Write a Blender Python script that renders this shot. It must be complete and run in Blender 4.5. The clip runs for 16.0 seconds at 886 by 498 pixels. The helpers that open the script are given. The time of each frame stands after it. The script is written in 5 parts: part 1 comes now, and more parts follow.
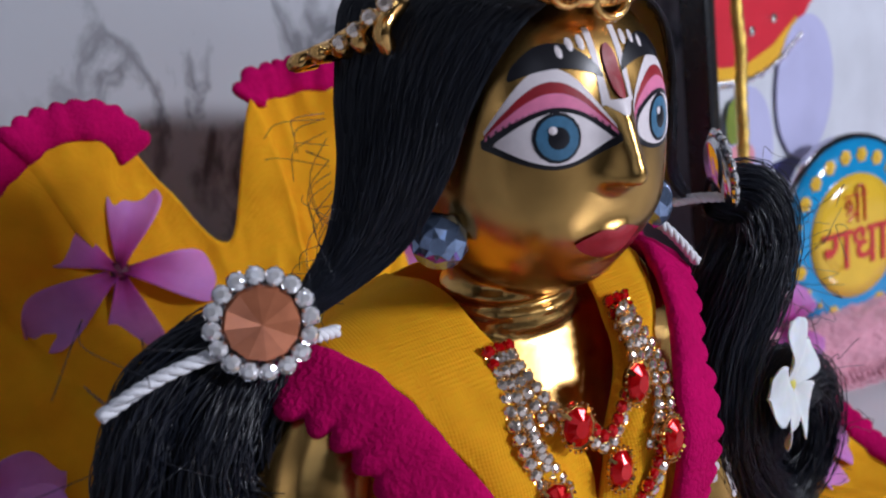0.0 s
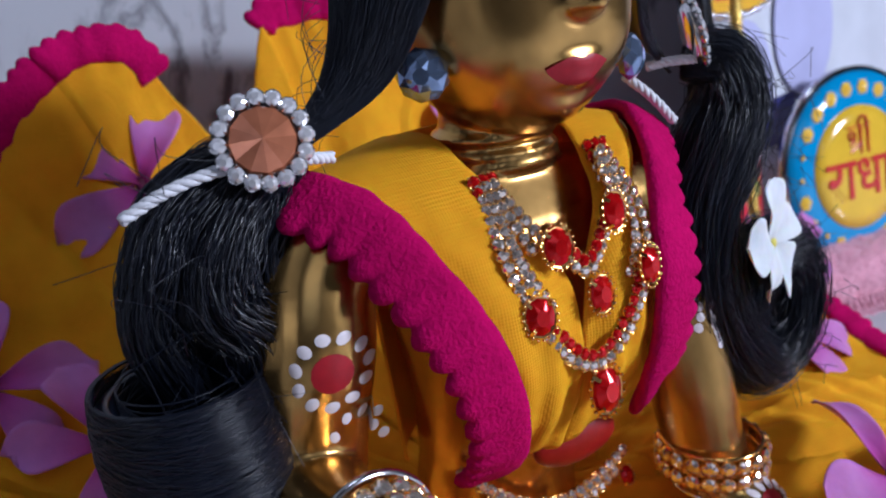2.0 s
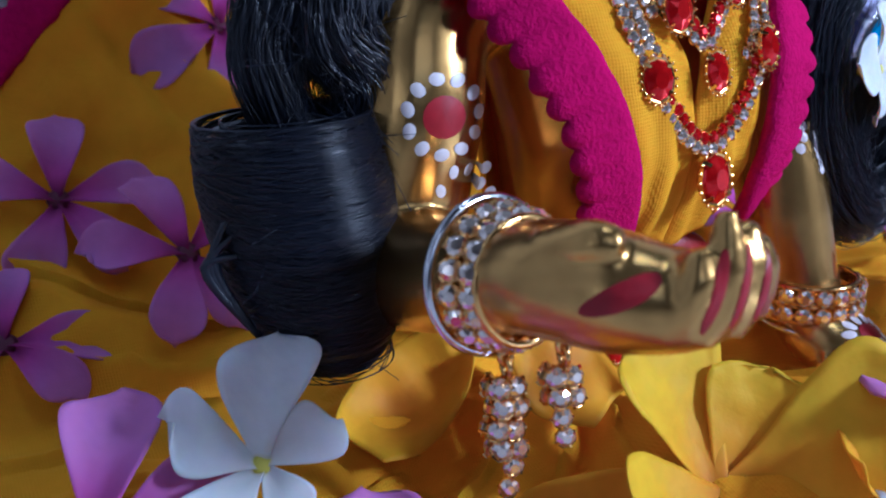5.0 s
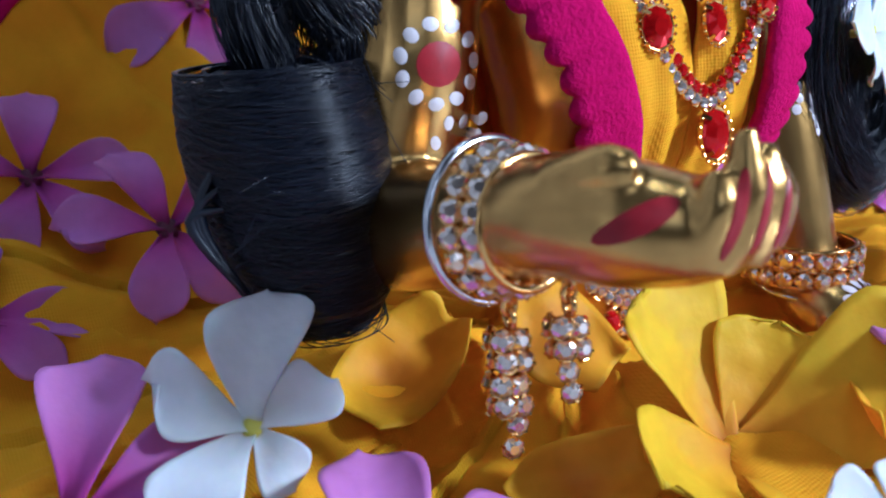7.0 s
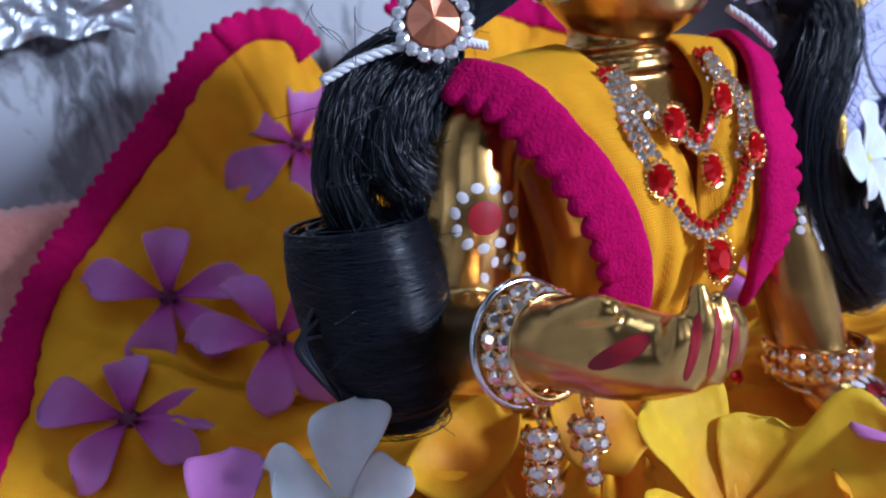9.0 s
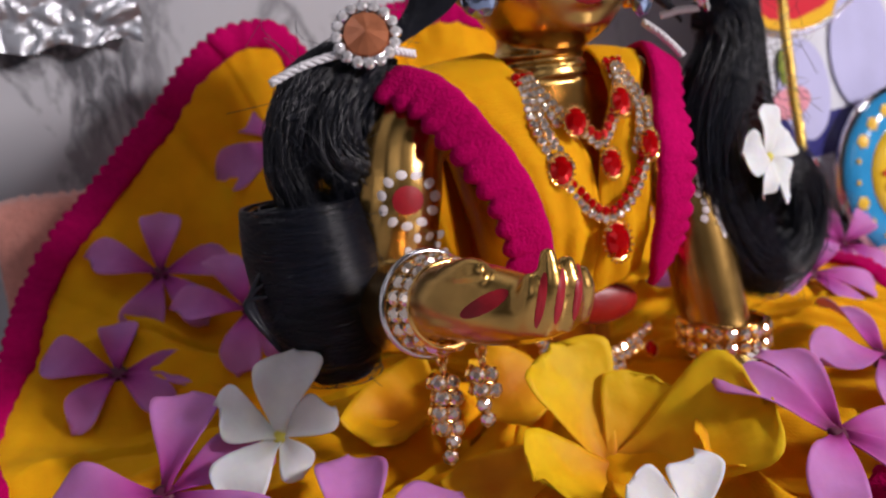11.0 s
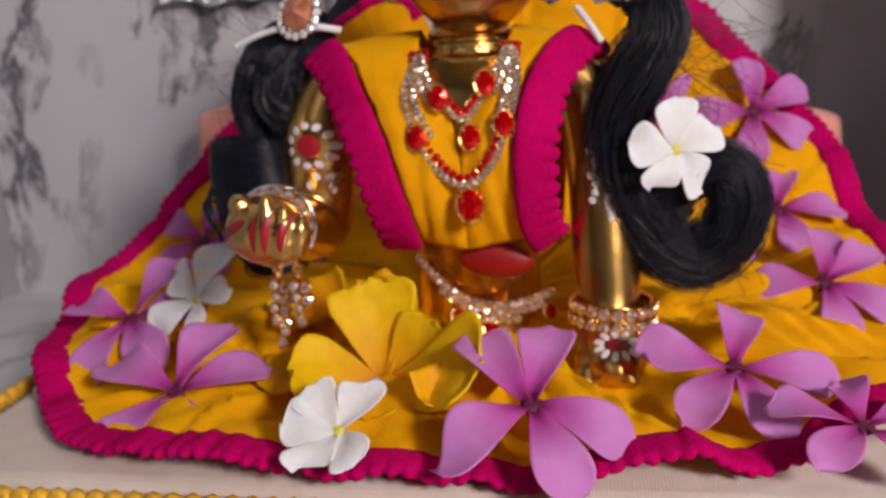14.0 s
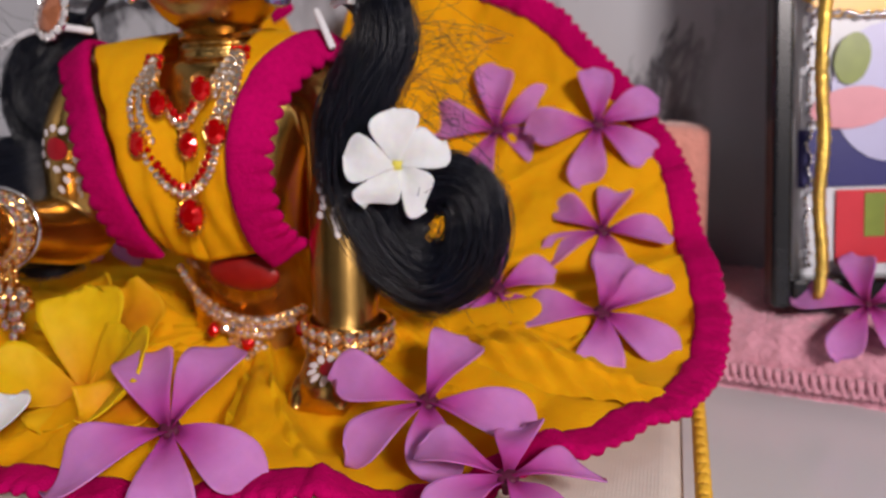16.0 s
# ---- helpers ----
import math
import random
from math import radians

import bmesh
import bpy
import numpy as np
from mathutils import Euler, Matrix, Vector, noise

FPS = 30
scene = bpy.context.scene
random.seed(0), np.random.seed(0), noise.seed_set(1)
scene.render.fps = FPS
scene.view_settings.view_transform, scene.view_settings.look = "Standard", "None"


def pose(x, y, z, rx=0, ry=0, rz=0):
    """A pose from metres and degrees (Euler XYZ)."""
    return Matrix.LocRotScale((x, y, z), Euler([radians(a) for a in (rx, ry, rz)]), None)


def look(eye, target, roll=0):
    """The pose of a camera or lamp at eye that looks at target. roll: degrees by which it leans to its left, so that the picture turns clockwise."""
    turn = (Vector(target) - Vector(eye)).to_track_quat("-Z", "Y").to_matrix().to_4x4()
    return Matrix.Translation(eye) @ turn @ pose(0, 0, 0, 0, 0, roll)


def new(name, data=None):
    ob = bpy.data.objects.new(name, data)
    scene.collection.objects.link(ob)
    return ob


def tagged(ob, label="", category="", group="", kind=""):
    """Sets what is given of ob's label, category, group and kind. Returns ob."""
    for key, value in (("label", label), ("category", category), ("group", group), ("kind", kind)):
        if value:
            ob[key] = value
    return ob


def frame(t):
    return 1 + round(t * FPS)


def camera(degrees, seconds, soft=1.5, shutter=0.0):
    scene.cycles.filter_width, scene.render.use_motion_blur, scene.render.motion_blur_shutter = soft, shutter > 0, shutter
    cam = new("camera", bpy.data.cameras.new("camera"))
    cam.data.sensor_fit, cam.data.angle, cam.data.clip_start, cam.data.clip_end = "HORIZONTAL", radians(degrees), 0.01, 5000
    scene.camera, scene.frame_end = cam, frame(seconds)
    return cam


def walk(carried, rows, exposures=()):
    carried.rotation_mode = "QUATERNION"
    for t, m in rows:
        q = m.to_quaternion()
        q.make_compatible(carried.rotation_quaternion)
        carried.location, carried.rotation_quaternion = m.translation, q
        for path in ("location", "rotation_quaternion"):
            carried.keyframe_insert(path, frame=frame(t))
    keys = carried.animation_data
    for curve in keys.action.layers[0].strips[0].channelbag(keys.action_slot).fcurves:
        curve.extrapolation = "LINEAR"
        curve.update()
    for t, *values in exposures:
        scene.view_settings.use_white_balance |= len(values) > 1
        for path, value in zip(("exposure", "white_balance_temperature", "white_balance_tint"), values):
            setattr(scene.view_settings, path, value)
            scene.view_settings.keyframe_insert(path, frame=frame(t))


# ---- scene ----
cam = camera(55.1, 16.0, soft=2.0)
cam.data.dof.use_dof, cam.data.dof.focus_distance, cam.data.dof.aperture_fstop = True, 0.125, 28
PATH = [
    (0, (0.00585, 0.00660, 0.15652), (1.0240, 1.5916, -0.5152), -3.33),
    (0.5, (0.00785, 0.00288, 0.15347), (1.0402, 1.5917, -0.4868), -4.31),
    (1, (0.00629, -0.00120, 0.14818), (1.0173, 1.6047, -0.4835), -5.38),
    (1.5, (0.00327, -0.00428, 0.13989), (0.9978, 1.6144, -0.4853), -5.82),
    (2, (-0.00058, -0.01133, 0.13523), (0.9668, 1.6203, -0.4989), -5.91),
    (2.5, (0.00060, -0.01876, 0.13162), (0.9407, 1.6271, -0.5068), -6.30),
    (3, (-0.00256, -0.02233, 0.12166), (0.8909, 1.6423, -0.5346), -6.58),
    (3.5, (-0.00616, -0.02484, 0.11748), (0.8442, 1.6565, -0.5534), -5.78),
    (4, (-0.01029, -0.02503, 0.11048), (0.8407, 1.6637, -0.5406), -4.48),
    (4.5, (-0.01451, -0.01846, 0.10683), (0.8596, 1.6668, -0.5224), -3.69),
    (4.7, (-0.01682, -0.01200, 0.10462), (0.8864, 1.6580, -0.5241), -3.58),
    (6.8, (-0.01945, -0.00280, 0.09413), (0.9830, 1.6255, -0.4922), -4.01),
    (7, (-0.01960, -0.00514, 0.09262), (0.9754, 1.6264, -0.4975), -4.04),
    (7.5, (-0.02225, -0.00773, 0.08630), (0.9378, 1.6358, -0.5277), -4.26),
    (8, (-0.02447, -0.01545, 0.08993), (0.9014, 1.6535, -0.5079), -4.73),
    (8.5, (-0.02655, -0.02547, 0.09693), (0.8522, 1.7116, -0.3617), -5.35),
    (8.7, (-0.02754, -0.02868, 0.10746), (0.8357, 1.7278, -0.3043), -6.27),
    (10.8, (-0.02042, -0.05897, 0.10720), (0.7531, 1.7448, -0.2777), -6.29),
    (11, (-0.01970, -0.06454, 0.10445), (0.7472, 1.7434, -0.2741), -6.33),
    (11.5, (-0.01671, -0.07588, 0.10232), (0.6798, 1.7607, -0.2741), -6.06),
    (12, (-0.00278, -0.08640, 0.10843), (0.4931, 1.8040, -0.3165), -4.99),
    (12.5, (0.00891, -0.08952, 0.10996), (0.3939, 1.8091, -0.3871), -3.61),
    (13, (0.04530, -0.10268, 0.11089), (0.1555, 1.8316, -0.3856), -3.74),
    (13.5, (0.06852, -0.11108, 0.11122), (0.0199, 1.8328, -0.3565), -3.42),
    (14, (0.10600, -0.11626, 0.10726), (-0.2105, 1.8000, -0.3702), -2.99),
    (14.5, (0.13745, -0.10606, 0.10567), (-0.2731, 1.7859, -0.3961), -2.00),
    (15, (0.15974, -0.09809, 0.10645), (-0.3156, 1.7836, -0.3766), -1.85),
    (15.5, (0.17571, -0.09324, 0.10738), (-0.3214, 1.7879, -0.3555), -1.78),
    (16, (0.18555, -0.08888, 0.10459), (-0.3252, 1.7880, -0.3604), -2.00),
]
walk(cam, [(t, look(eye, target, roll)) for t, eye, target, roll in PATH],
     [(0.0, -0.5, 5600, 12), (1.5, -0.35, 5350, 13), (3.0, -0.28, 4900, 13), (4.6, -0.18, 4500, 12), (7.0, 0.24, 4700, 6), (7.6, 0.12, 4700, 8), (8.5, 0.06, 4650, 9), (11.0, -0.2, 6500, 18), (13.5, -0.26, 6950, 19), (16.0, -0.42, 6750, 18)])

# ---- light: a side lamp, two fill lamps added front and overhead, a little sky ----
world = bpy.data.worlds.new("world")
scene.world = world
world.use_nodes = True
wn = world.node_tree
sky = wn.nodes.new("ShaderNodeTexSky")
sky.sky_type, sky.sun_disc, sky.sun_elevation, sky.sun_rotation = "NISHITA", False, radians(40), radians(200)
wn.links.new(sky.outputs[0], wn.nodes["Background"].inputs[0])
wn.nodes["Background"].inputs[1].default_value = 0.06


def area(name, eye, target, sx, sy, watts, colour):
    lamp = bpy.data.lights.new(name, "AREA")
    lamp.shape, lamp.size, lamp.size_y, lamp.energy, lamp.color = "RECTANGLE", sx, sy, watts, colour
    ob = new(name, lamp)
    ob.matrix_basis = look(eye, target)
    return ob


# Bluish fill lamp added inside the room to brighten from the front left.
area("front_fill_light", (-0.55, -1.46, 1.25), (0.08, 0.1, 0.1), 0.4, 1.1, 0.34, (0.62, 0.80, 1.0))
area("side_lamp_light", (0.62, -0.56, 0.44), (0.07, 0.1, 0.05), 0.16, 0.14, 9.6, (1.0, 0.95, 0.93))
# Small overhead lamp added for highlights; it hangs free below the ceiling.
area("overhead_fill_light", (0.30, -0.05, 1.20), (0.10, 0.06, 0.05), 0.35, 0.06, 1.0, (0.94, 0.97, 1.0))


# ---- materials ----
def mat(name, colour, rough=0.5, metal=0.0, var=0.12, scale=300.0, bump=0.0, bscale=900.0, dist=0.0003, coat=0.0, sheen=0.0,
        trans=0.0, ior=1.5, sub=0.0, spec=0.5):
    m = bpy.data.materials.new(name)
    m.use_nodes = True
    nt = m.node_tree
    b = nt.nodes["Principled BSDF"]
    b.inputs["Roughness"].default_value, b.inputs["Metallic"].default_value = rough, metal
    b.inputs["Specular IOR Level"].default_value = spec
    b.inputs["Coat Weight"].default_value, b.inputs["Sheen Weight"].default_value = coat, sheen
    b.inputs["Transmission Weight"].default_value, b.inputs["IOR"].default_value = trans, ior
    if sub:
        b.inputs["Subsurface Weight"].default_value = sub
        b.inputs["Subsurface Radius"].default_value = (1.0, 0.5, 0.2)
        b.inputs["Subsurface Scale"].default_value = 0.0015
    tc = nt.nodes.new("ShaderNodeTexCoord")
    n1 = nt.nodes.new("ShaderNodeTexNoise")
    n1.inputs["Scale"].default_value, n1.inputs["Detail"].default_value = scale, 5
    n2 = nt.nodes.new("ShaderNodeTexNoise")
    n2.inputs["Scale"].default_value, n2.inputs["Detail"].default_value = scale / 9, 3
    add = nt.nodes.new("ShaderNodeMath")
    add.operation = "ADD"
    ramp = nt.nodes.new("ShaderNodeMapRange")
    ramp.inputs["From Min"].default_value, ramp.inputs["From Max"].default_value = 0.6, 1.4
    ramp.inputs["To Min"].default_value, ramp.inputs["To Max"].default_value = 1 - var, 1 + var
    mul = nt.nodes.new("ShaderNodeVectorMath")
    mul.operation = "SCALE"
    mul.inputs[0].default_value = colour
    for n in (n1, n2):
        nt.links.new(tc.outputs["Object"], n.inputs["Vector"])
    nt.links.new(n1.outputs[0], add.inputs[0])
    nt.links.new(n2.outputs[0], add.inputs[1])
    nt.links.new(add.outputs[0], ramp.inputs["Value"])
    nt.links.new(ramp.outputs[0], mul.inputs["Scale"])
    nt.links.new(mul.outputs[0], b.inputs["Base Color"])
    if bump:
        n3 = nt.nodes.new("ShaderNodeTexNoise")
        n3.inputs["Scale"].default_value, n3.inputs["Detail"].default_value = bscale, 4
        nt.links.new(tc.outputs["Object"], n3.inputs["Vector"])
        bp = nt.nodes.new("ShaderNodeBump")
        bp.inputs["Strength"].default_value, bp.inputs["Distance"].default_value = bump, dist
        nt.links.new(n3.outputs[0], bp.inputs["Height"])
        nt.links.new(bp.outputs[0], b.inputs["Normal"])
    return m


def weave(m, pitch, strength, dist=0.00012):
    """Crossed threads as fine relief over a cloth."""
    nt = m.node_tree
    b = nt.nodes["Principled BSDF"]
    tc = nt.nodes.new("ShaderNodeTexCoord")
    hs = []
    for d in ("X", "Z", "Y"):
        w = nt.nodes.new("ShaderNodeTexWave")
        w.bands_direction = d
        w.inputs["Scale"].default_value = 0.314 / pitch
        w.inputs["Distortion"].default_value, w.inputs["Detail"].default_value = 1.2, 1
        nt.links.new(tc.outputs["Object"], w.inputs["Vector"])
        hs.append(w)
    a = nt.nodes.new("ShaderNodeMath")
    a.operation = "ADD"
    c = nt.nodes.new("ShaderNodeMath")
    c.operation = "ADD"
    nt.links.new(hs[0].outputs["Fac"], a.inputs[0])
    nt.links.new(hs[1].outputs["Fac"], a.inputs[1])
    nt.links.new(a.outputs[0], c.inputs[0])
    nt.links.new(hs[2].outputs["Fac"], c.inputs[1])
    bp = nt.nodes.new("ShaderNodeBump")
    bp.inputs["Strength"].default_value, bp.inputs["Distance"].default_value = strength, dist
    nt.links.new(c.outputs[0], bp.inputs["Height"])
    old = b.inputs["Normal"].links
    if old:
        nt.links.new(old[0].from_socket, bp.inputs["Normal"])
    nt.links.new(bp.outputs[0], b.inputs["Normal"])
    return m


def petal_mat(name, inner, throat, outer, r0, r1, r2):
    """Petal colour that changes with the distance from the flower's eye."""
    m = mat(name, outer, 0.6, 0, 0.05, 500, 0.35, 500, 0.0003, sub=0.3, spec=0.2)
    nt = m.node_tree
    tc = nt.nodes.new("ShaderNodeTexCoord")
    ln = nt.nodes.new("ShaderNodeVectorMath")
    ln.operation = "LENGTH"
    mr = nt.nodes.new("ShaderNodeMapRange")
    mr.inputs["From Max"].default_value = r2
    cr = nt.nodes.new("ShaderNodeValToRGB")
    e = cr.color_ramp.elements
    e[0].position, e[0].color = r0 / r2, (*inner, 1)
    e[1].position, e[1].color = 1.0, (*outer, 1)
    k = e.new(r1 / r2)
    k.color = (*throat, 1)
    # faint veins along the petal
    ve = nt.nodes.new("ShaderNodeTexNoise")
    ve.inputs["Scale"].default_value = 260
    mx = nt.nodes.new("ShaderNodeMix")
    mx.data_type, mx.blend_type = "RGBA", "MULTIPLY"
    mx.inputs[0].default_value = 0.25
    nt.links.new(tc.outputs["Object"], ln.inputs[0])
    nt.links.new(tc.outputs["Object"], ve.inputs["Vector"])
    nt.links.new(ln.outputs["Value"], mr.inputs["Value"])
    nt.links.new(mr.outputs[0], cr.inputs[0])
    nt.links.new(cr.outputs[0], mx.inputs[6])
    nt.links.new(ve.outputs[0], mx.inputs[7])
    nt.links.new(mx.outputs[2], nt.nodes["Principled BSDF"].inputs["Base Color"])
    return m


def marble(name, vein_scale, base=(0.74, 0.75, 0.78), vein=(0.10, 0.10, 0.11), rough=0.25, lo=0.5, amount=1.0):
    m = bpy.data.materials.new(name)
    m.use_nodes = True
    nt = m.node_tree
    b = nt.nodes["Principled BSDF"]
    b.inputs["Roughness"].default_value = rough
    tc = nt.nodes.new("ShaderNodeTexCoord")
    mp = nt.nodes.new("ShaderNodeMapping")
    mp.inputs["Rotation"].default_value = (0.3, 0.5, 0.2)
    mp.inputs["Scale"].default_value = (1.0, 1.0, 0.55)
    warp = nt.nodes.new("ShaderNodeTexNoise")
    warp.inputs["Scale"].default_value, warp.inputs["Detail"].default_value = vein_scale, 4
    mixv = nt.nodes.new("ShaderNodeMix")
    mixv.data_type = "VECTOR"
    mixv.inputs[0].default_value = 0.06
    vn = nt.nodes.new("ShaderNodeTexNoise")
    vn.inputs["Scale"].default_value, vn.inputs["Detail"].default_value, vn.inputs["Roughness"].default_value = vein_scale * 0.8, 8, 0.62
    ab = nt.nodes.new("ShaderNodeMath")
    ab.operation = "SUBTRACT"
    ab.inputs[1].default_value = lo
    a2 = nt.nodes.new("ShaderNodeMath")
    a2.operation = "ABSOLUTE"
    cr = nt.nodes.new("ShaderNodeValToRGB")
    e = cr.color_ramp.elements
    e[0].position, e[0].color = 0.004, (1, 1, 1, 1)
    e[1].position, e[1].color = 0.04, (0, 0, 0, 1)
    patch = nt.nodes.new("ShaderNodeTexNoise")
    patch.inputs["Scale"].default_value, patch.inputs["Detail"].default_value = vein_scale * 0.7, 3
    pr = nt.nodes.new("ShaderNodeMapRange")
    pr.inputs["From Min"].default_value, pr.inputs["From Max"].default_value = 0.42, 0.56
    fac = nt.nodes.new("ShaderNodeMath")
    fac.operation = "MULTIPLY"
    sc = nt.nodes.new("ShaderNodeMath")
    sc.operation = "MULTIPLY"
    sc.inputs[1].default_value = amount
    cloud = nt.nodes.new("ShaderNodeMix")
    cloud.data_type = "RGBA"
    cloud.inputs[6].default_value = (*base, 1)
    cloud.inputs[7].default_value = (base[0] * 0.72, base[1] * 0.73, base[2] * 0.76, 1)
    out = nt.nodes.new("ShaderNodeMix")
    out.data_type = "RGBA"
    out.inputs[7].default_value = (*vein, 1)
    L = nt.links.new
    L(tc.outputs["Object"], mp.inputs["Vector"])
    L(mp.outputs[0], warp.inputs["Vector"])
    L(mp.outputs[0], mixv.inputs[4])
    L(warp.outputs[1], mixv.inputs[5])
    L(mixv.outputs[1], vn.inputs["Vector"])
    L(vn.outputs[0], ab.inputs[0])
    L(ab.outputs[0], a2.inputs[0])
    L(a2.outputs[0], cr.inputs[0])
    L(mp.outputs[0], patch.inputs["Vector"])
    L(patch.outputs[0], pr.inputs["Value"])
    L(cr.outputs[0], fac.inputs[0])
    L(pr.outputs[0], fac.inputs[1])
    L(fac.outputs[0], sc.inputs[0])
    L(warp.outputs[0], cloud.inputs[0])
    L(cloud.outputs[2], out.inputs[6])
    L(sc.outputs[0], out.inputs[0])
    L(out.outputs[2], b.inputs["Base Color"])
    return m


BRASS = mat("brass", (0.62, 0.37, 0.11), 0.27, 1.0, 0.3, 160, 0.10, 420, 0.0003)
GOLD = mat("gold_plate", (0.85, 0.5, 0.16), 0.18, 1.0, 0.1, 400)
SILVER = mat("silver_plate", (0.8, 0.78, 0.78), 0.15, 1.0, 0.08, 400)
YELLOW = weave(mat("yellow_cotton", (0.82, 0.37, 0.004), 0.8, 0, 0.1, 180, 0.3, 500, 0.0004, spec=0.08, sub=0.45), 0.0005, 0.35)
MAGENTA = mat("magenta_felt", (0.46, 0.002, 0.10), 0.95, 0, 0.22, 700, 0.8, 1500, 0.0006, spec=0.05)
HAIR = mat("black_hair", (0.004, 0.006, 0.014), 0.34, 0, 0.3, 900, spec=0.55)
CORD = mat("white_cord", (0.75, 0.75, 0.78), 0.85, 0, 0.1, 800, 0.5, 2500, 0.0002)
CRYSTAL = mat("clear_crystal", (1.0, 0.86, 0.74), 0.09, 0.85, 0.1, 1500)
WHITEGEM = mat("white_crystal", (0.97, 0.96, 0.97), 0.08, 0.6, 0.08, 1500)
RUBY = mat("red_crystal", (0.62, 0.003, 0.004), 0.12, 0.5, 0.25, 900, coat=0.15)
AMBER = mat("amber_crystal", (0.72, 0.26, 0.13), 0.12, 0.55, 0.2, 500, coat=0.6)
BLUE = mat("blue_crystal", (0.30, 0.40, 0.62), 0.04, 0.8, 0.3, 700, coat=0.5)
BLACKGEM = mat("black_crystal", (0.01, 0.01, 0.012), 0.08, 0.2, 0.1, 900)
PWHITE = mat("white_paint", (0.76, 0.7, 0.72), 0.4, 0, 0.08, 900, 0.3, 1800, 0.0001)
PRED = mat("red_paint", (0.30, 0.003, 0.012), 0.45, 0, 0.3, 500, 0.3, 1500, 0.0001)
PPINK = mat("pink_paint", (0.72, 0.2, 0.36), 0.4, 0, 0.15, 800)
PBLACK = mat("black_paint", (0.008, 0.008, 0.012), 0.3, 0, 0.2, 900)
PBLUE = mat("blue_paint", (0.06, 0.16, 0.27), 0.3, 0, 0.3, 900)
LILAC = petal_mat("lilac_petal", (0.16, 0.002, 0.07), (0.46, 0.06, 0.33), (0.57, 0.215, 0.55), 0.0016, 0.0055, 0.015)
WHITEP = petal_mat("white_petal", (0.75, 0.6, 0.05), (0.8, 0.8, 0.78), (0.84, 0.84, 0.86), 0.0006, 0.0018, 0.012)
YELLOWP = petal_mat("yellow_petal", (0.60, 0.20, 0.003), (0.80, 0.36, 0.004), (0.86, 0.51, 0.004), 0.0015, 0.0060, 0.017)
EYE_DARK = mat("flower_eye", (0.09, 0.002, 0.03), 0.6)
EYE_GREEN = mat("flower_eye_yellow", (0.7, 0.62, 0.08), 0.6)
WALLM = marble("wall_marble", 17.0, (0.58, 0.59, 0.62), (0.05, 0.05, 0.06), amount=0.85)
BLOCKM = marble("grey_veined_marble", 12.0, (0.36, 0.37, 0.39), (0.05, 0.05, 0.06), amount=0.9)
FLOORM = marble("floor_marble", 7.0, (0.68, 0.68, 0.70), (0.2, 0.2, 0.21), 0.2, 0.5, 0.6)
# For the unseen room walls and ceiling, kept dark to hold bounce light down.
ROOMSHELL = mat("dark_room_shell", (0.17, 0.155, 0.15), 0.85, 0, 0.05, 8, 0.2, 60, 0.002)
PINKWOOL = mat("pink_wool", (0.72, 0.33, 0.42), 0.95, 0, 0.2, 350, 1.0, 420, 0.0016, sheen=0.4)
PEACHWOOL = mat("peach_wool", (0.72, 0.3, 0.24), 0.95, 0, 0.15, 350, 1.0, 500, 0.001, sheen=0.4)
CREAM = weave(mat("cream_cloth", (0.62, 0.55, 0.49), 0.85, 0, 0.1, 150, 0.4, 600, 0.0004), 0.0007, 0.4)
LACE = mat("gold_lace", (0.75, 0.42, 0.03), 0.55, 0.2, 0.25, 600, 0.8, 1300, 0.0005)
FOIL = mat("silver_foil", (0.55, 0.57, 0.61), 0.45, 1.0, 0.06, 200)
FRAMEBLACK = mat("black_frame", (0.012, 0.013, 0.016), 0.25, 0, 0.3, 300)
DULLRED = mat("dark_red_enamel", (0.30, 0.008, 0.006), 0.4, 0, 0.25, 300, 0.3, 600, 0.0003)
GLITTER = mat("gold_braid", (0.8, 0.55, 0.12), 0.3, 0.9, 0.4, 1200, 1.0, 900, 0.0006)


# ---- helpers of this scene ----
def part(name, bm, material, parent=None, label="", smooth=True):
    me = bpy.data.meshes.new(name)
    bm.to_mesh(me)
    bm.free()
    for m in material if isinstance(material, (list, tuple)) else (material,):
        me.materials.append(m)
    if smooth:
        for p in me.polygons:
            p.use_smooth = True
    ob = new(name, me)
    ob.parent = parent
    if label:
        tagged(ob, label)
    return ob


def thing(name, label, category, group="", at=(0, 0, 0)):
    ob = new(name)
    ob.empty_display_size = 0.005
    ob.matrix_basis = Matrix.Translation(at)
    return tagged(ob, label, category, group)


def spline(pts, n):
    """n points along a smooth curve through pts (Catmull-Rom)."""
    pts = [Vector(p) for p in pts]
    ext = [2 * pts[0] - pts[1], *pts, 2 * pts[-1] - pts[-2]]
    out = []
    for k in range(n):
        s = k / (n - 1) * (len(pts) - 1)
        i = min(int(s), len(pts) - 2)
        t = s - i
        a, b, c, d = ext[i:i + 4]
        out.append(0.5 * ((2 * b) + (c - a) * t + (2 * a - 5 * b + 4 * c - d) * t * t + (3 * b - a - 3 * c + d) * t ** 3))
    return out


def resample(pts, step):
    """Points at even distances along a polyline."""
    out, carry = [pts[0]], 0.0
    for a, b in zip(pts, pts[1:]):
        d = (b - a).length
        while carry + d >= step:
            a = a + (b - a) * ((step - carry) / d)
            d = (b - a).length
            out.append(a)
            carry = 0.0
            if d < 1e-9:
                break
        carry += d
    return out


def ramp_at(values, s):
    """Linear value along an evenly spaced list, s from 0 to 1."""
    if not isinstance(values, (list, tuple)):
        return values
    k = s * (len(values) - 1)
    i = min(int(k), len(values) - 2)
    return values[i] + (values[i + 1] - values[i]) * (k - i)


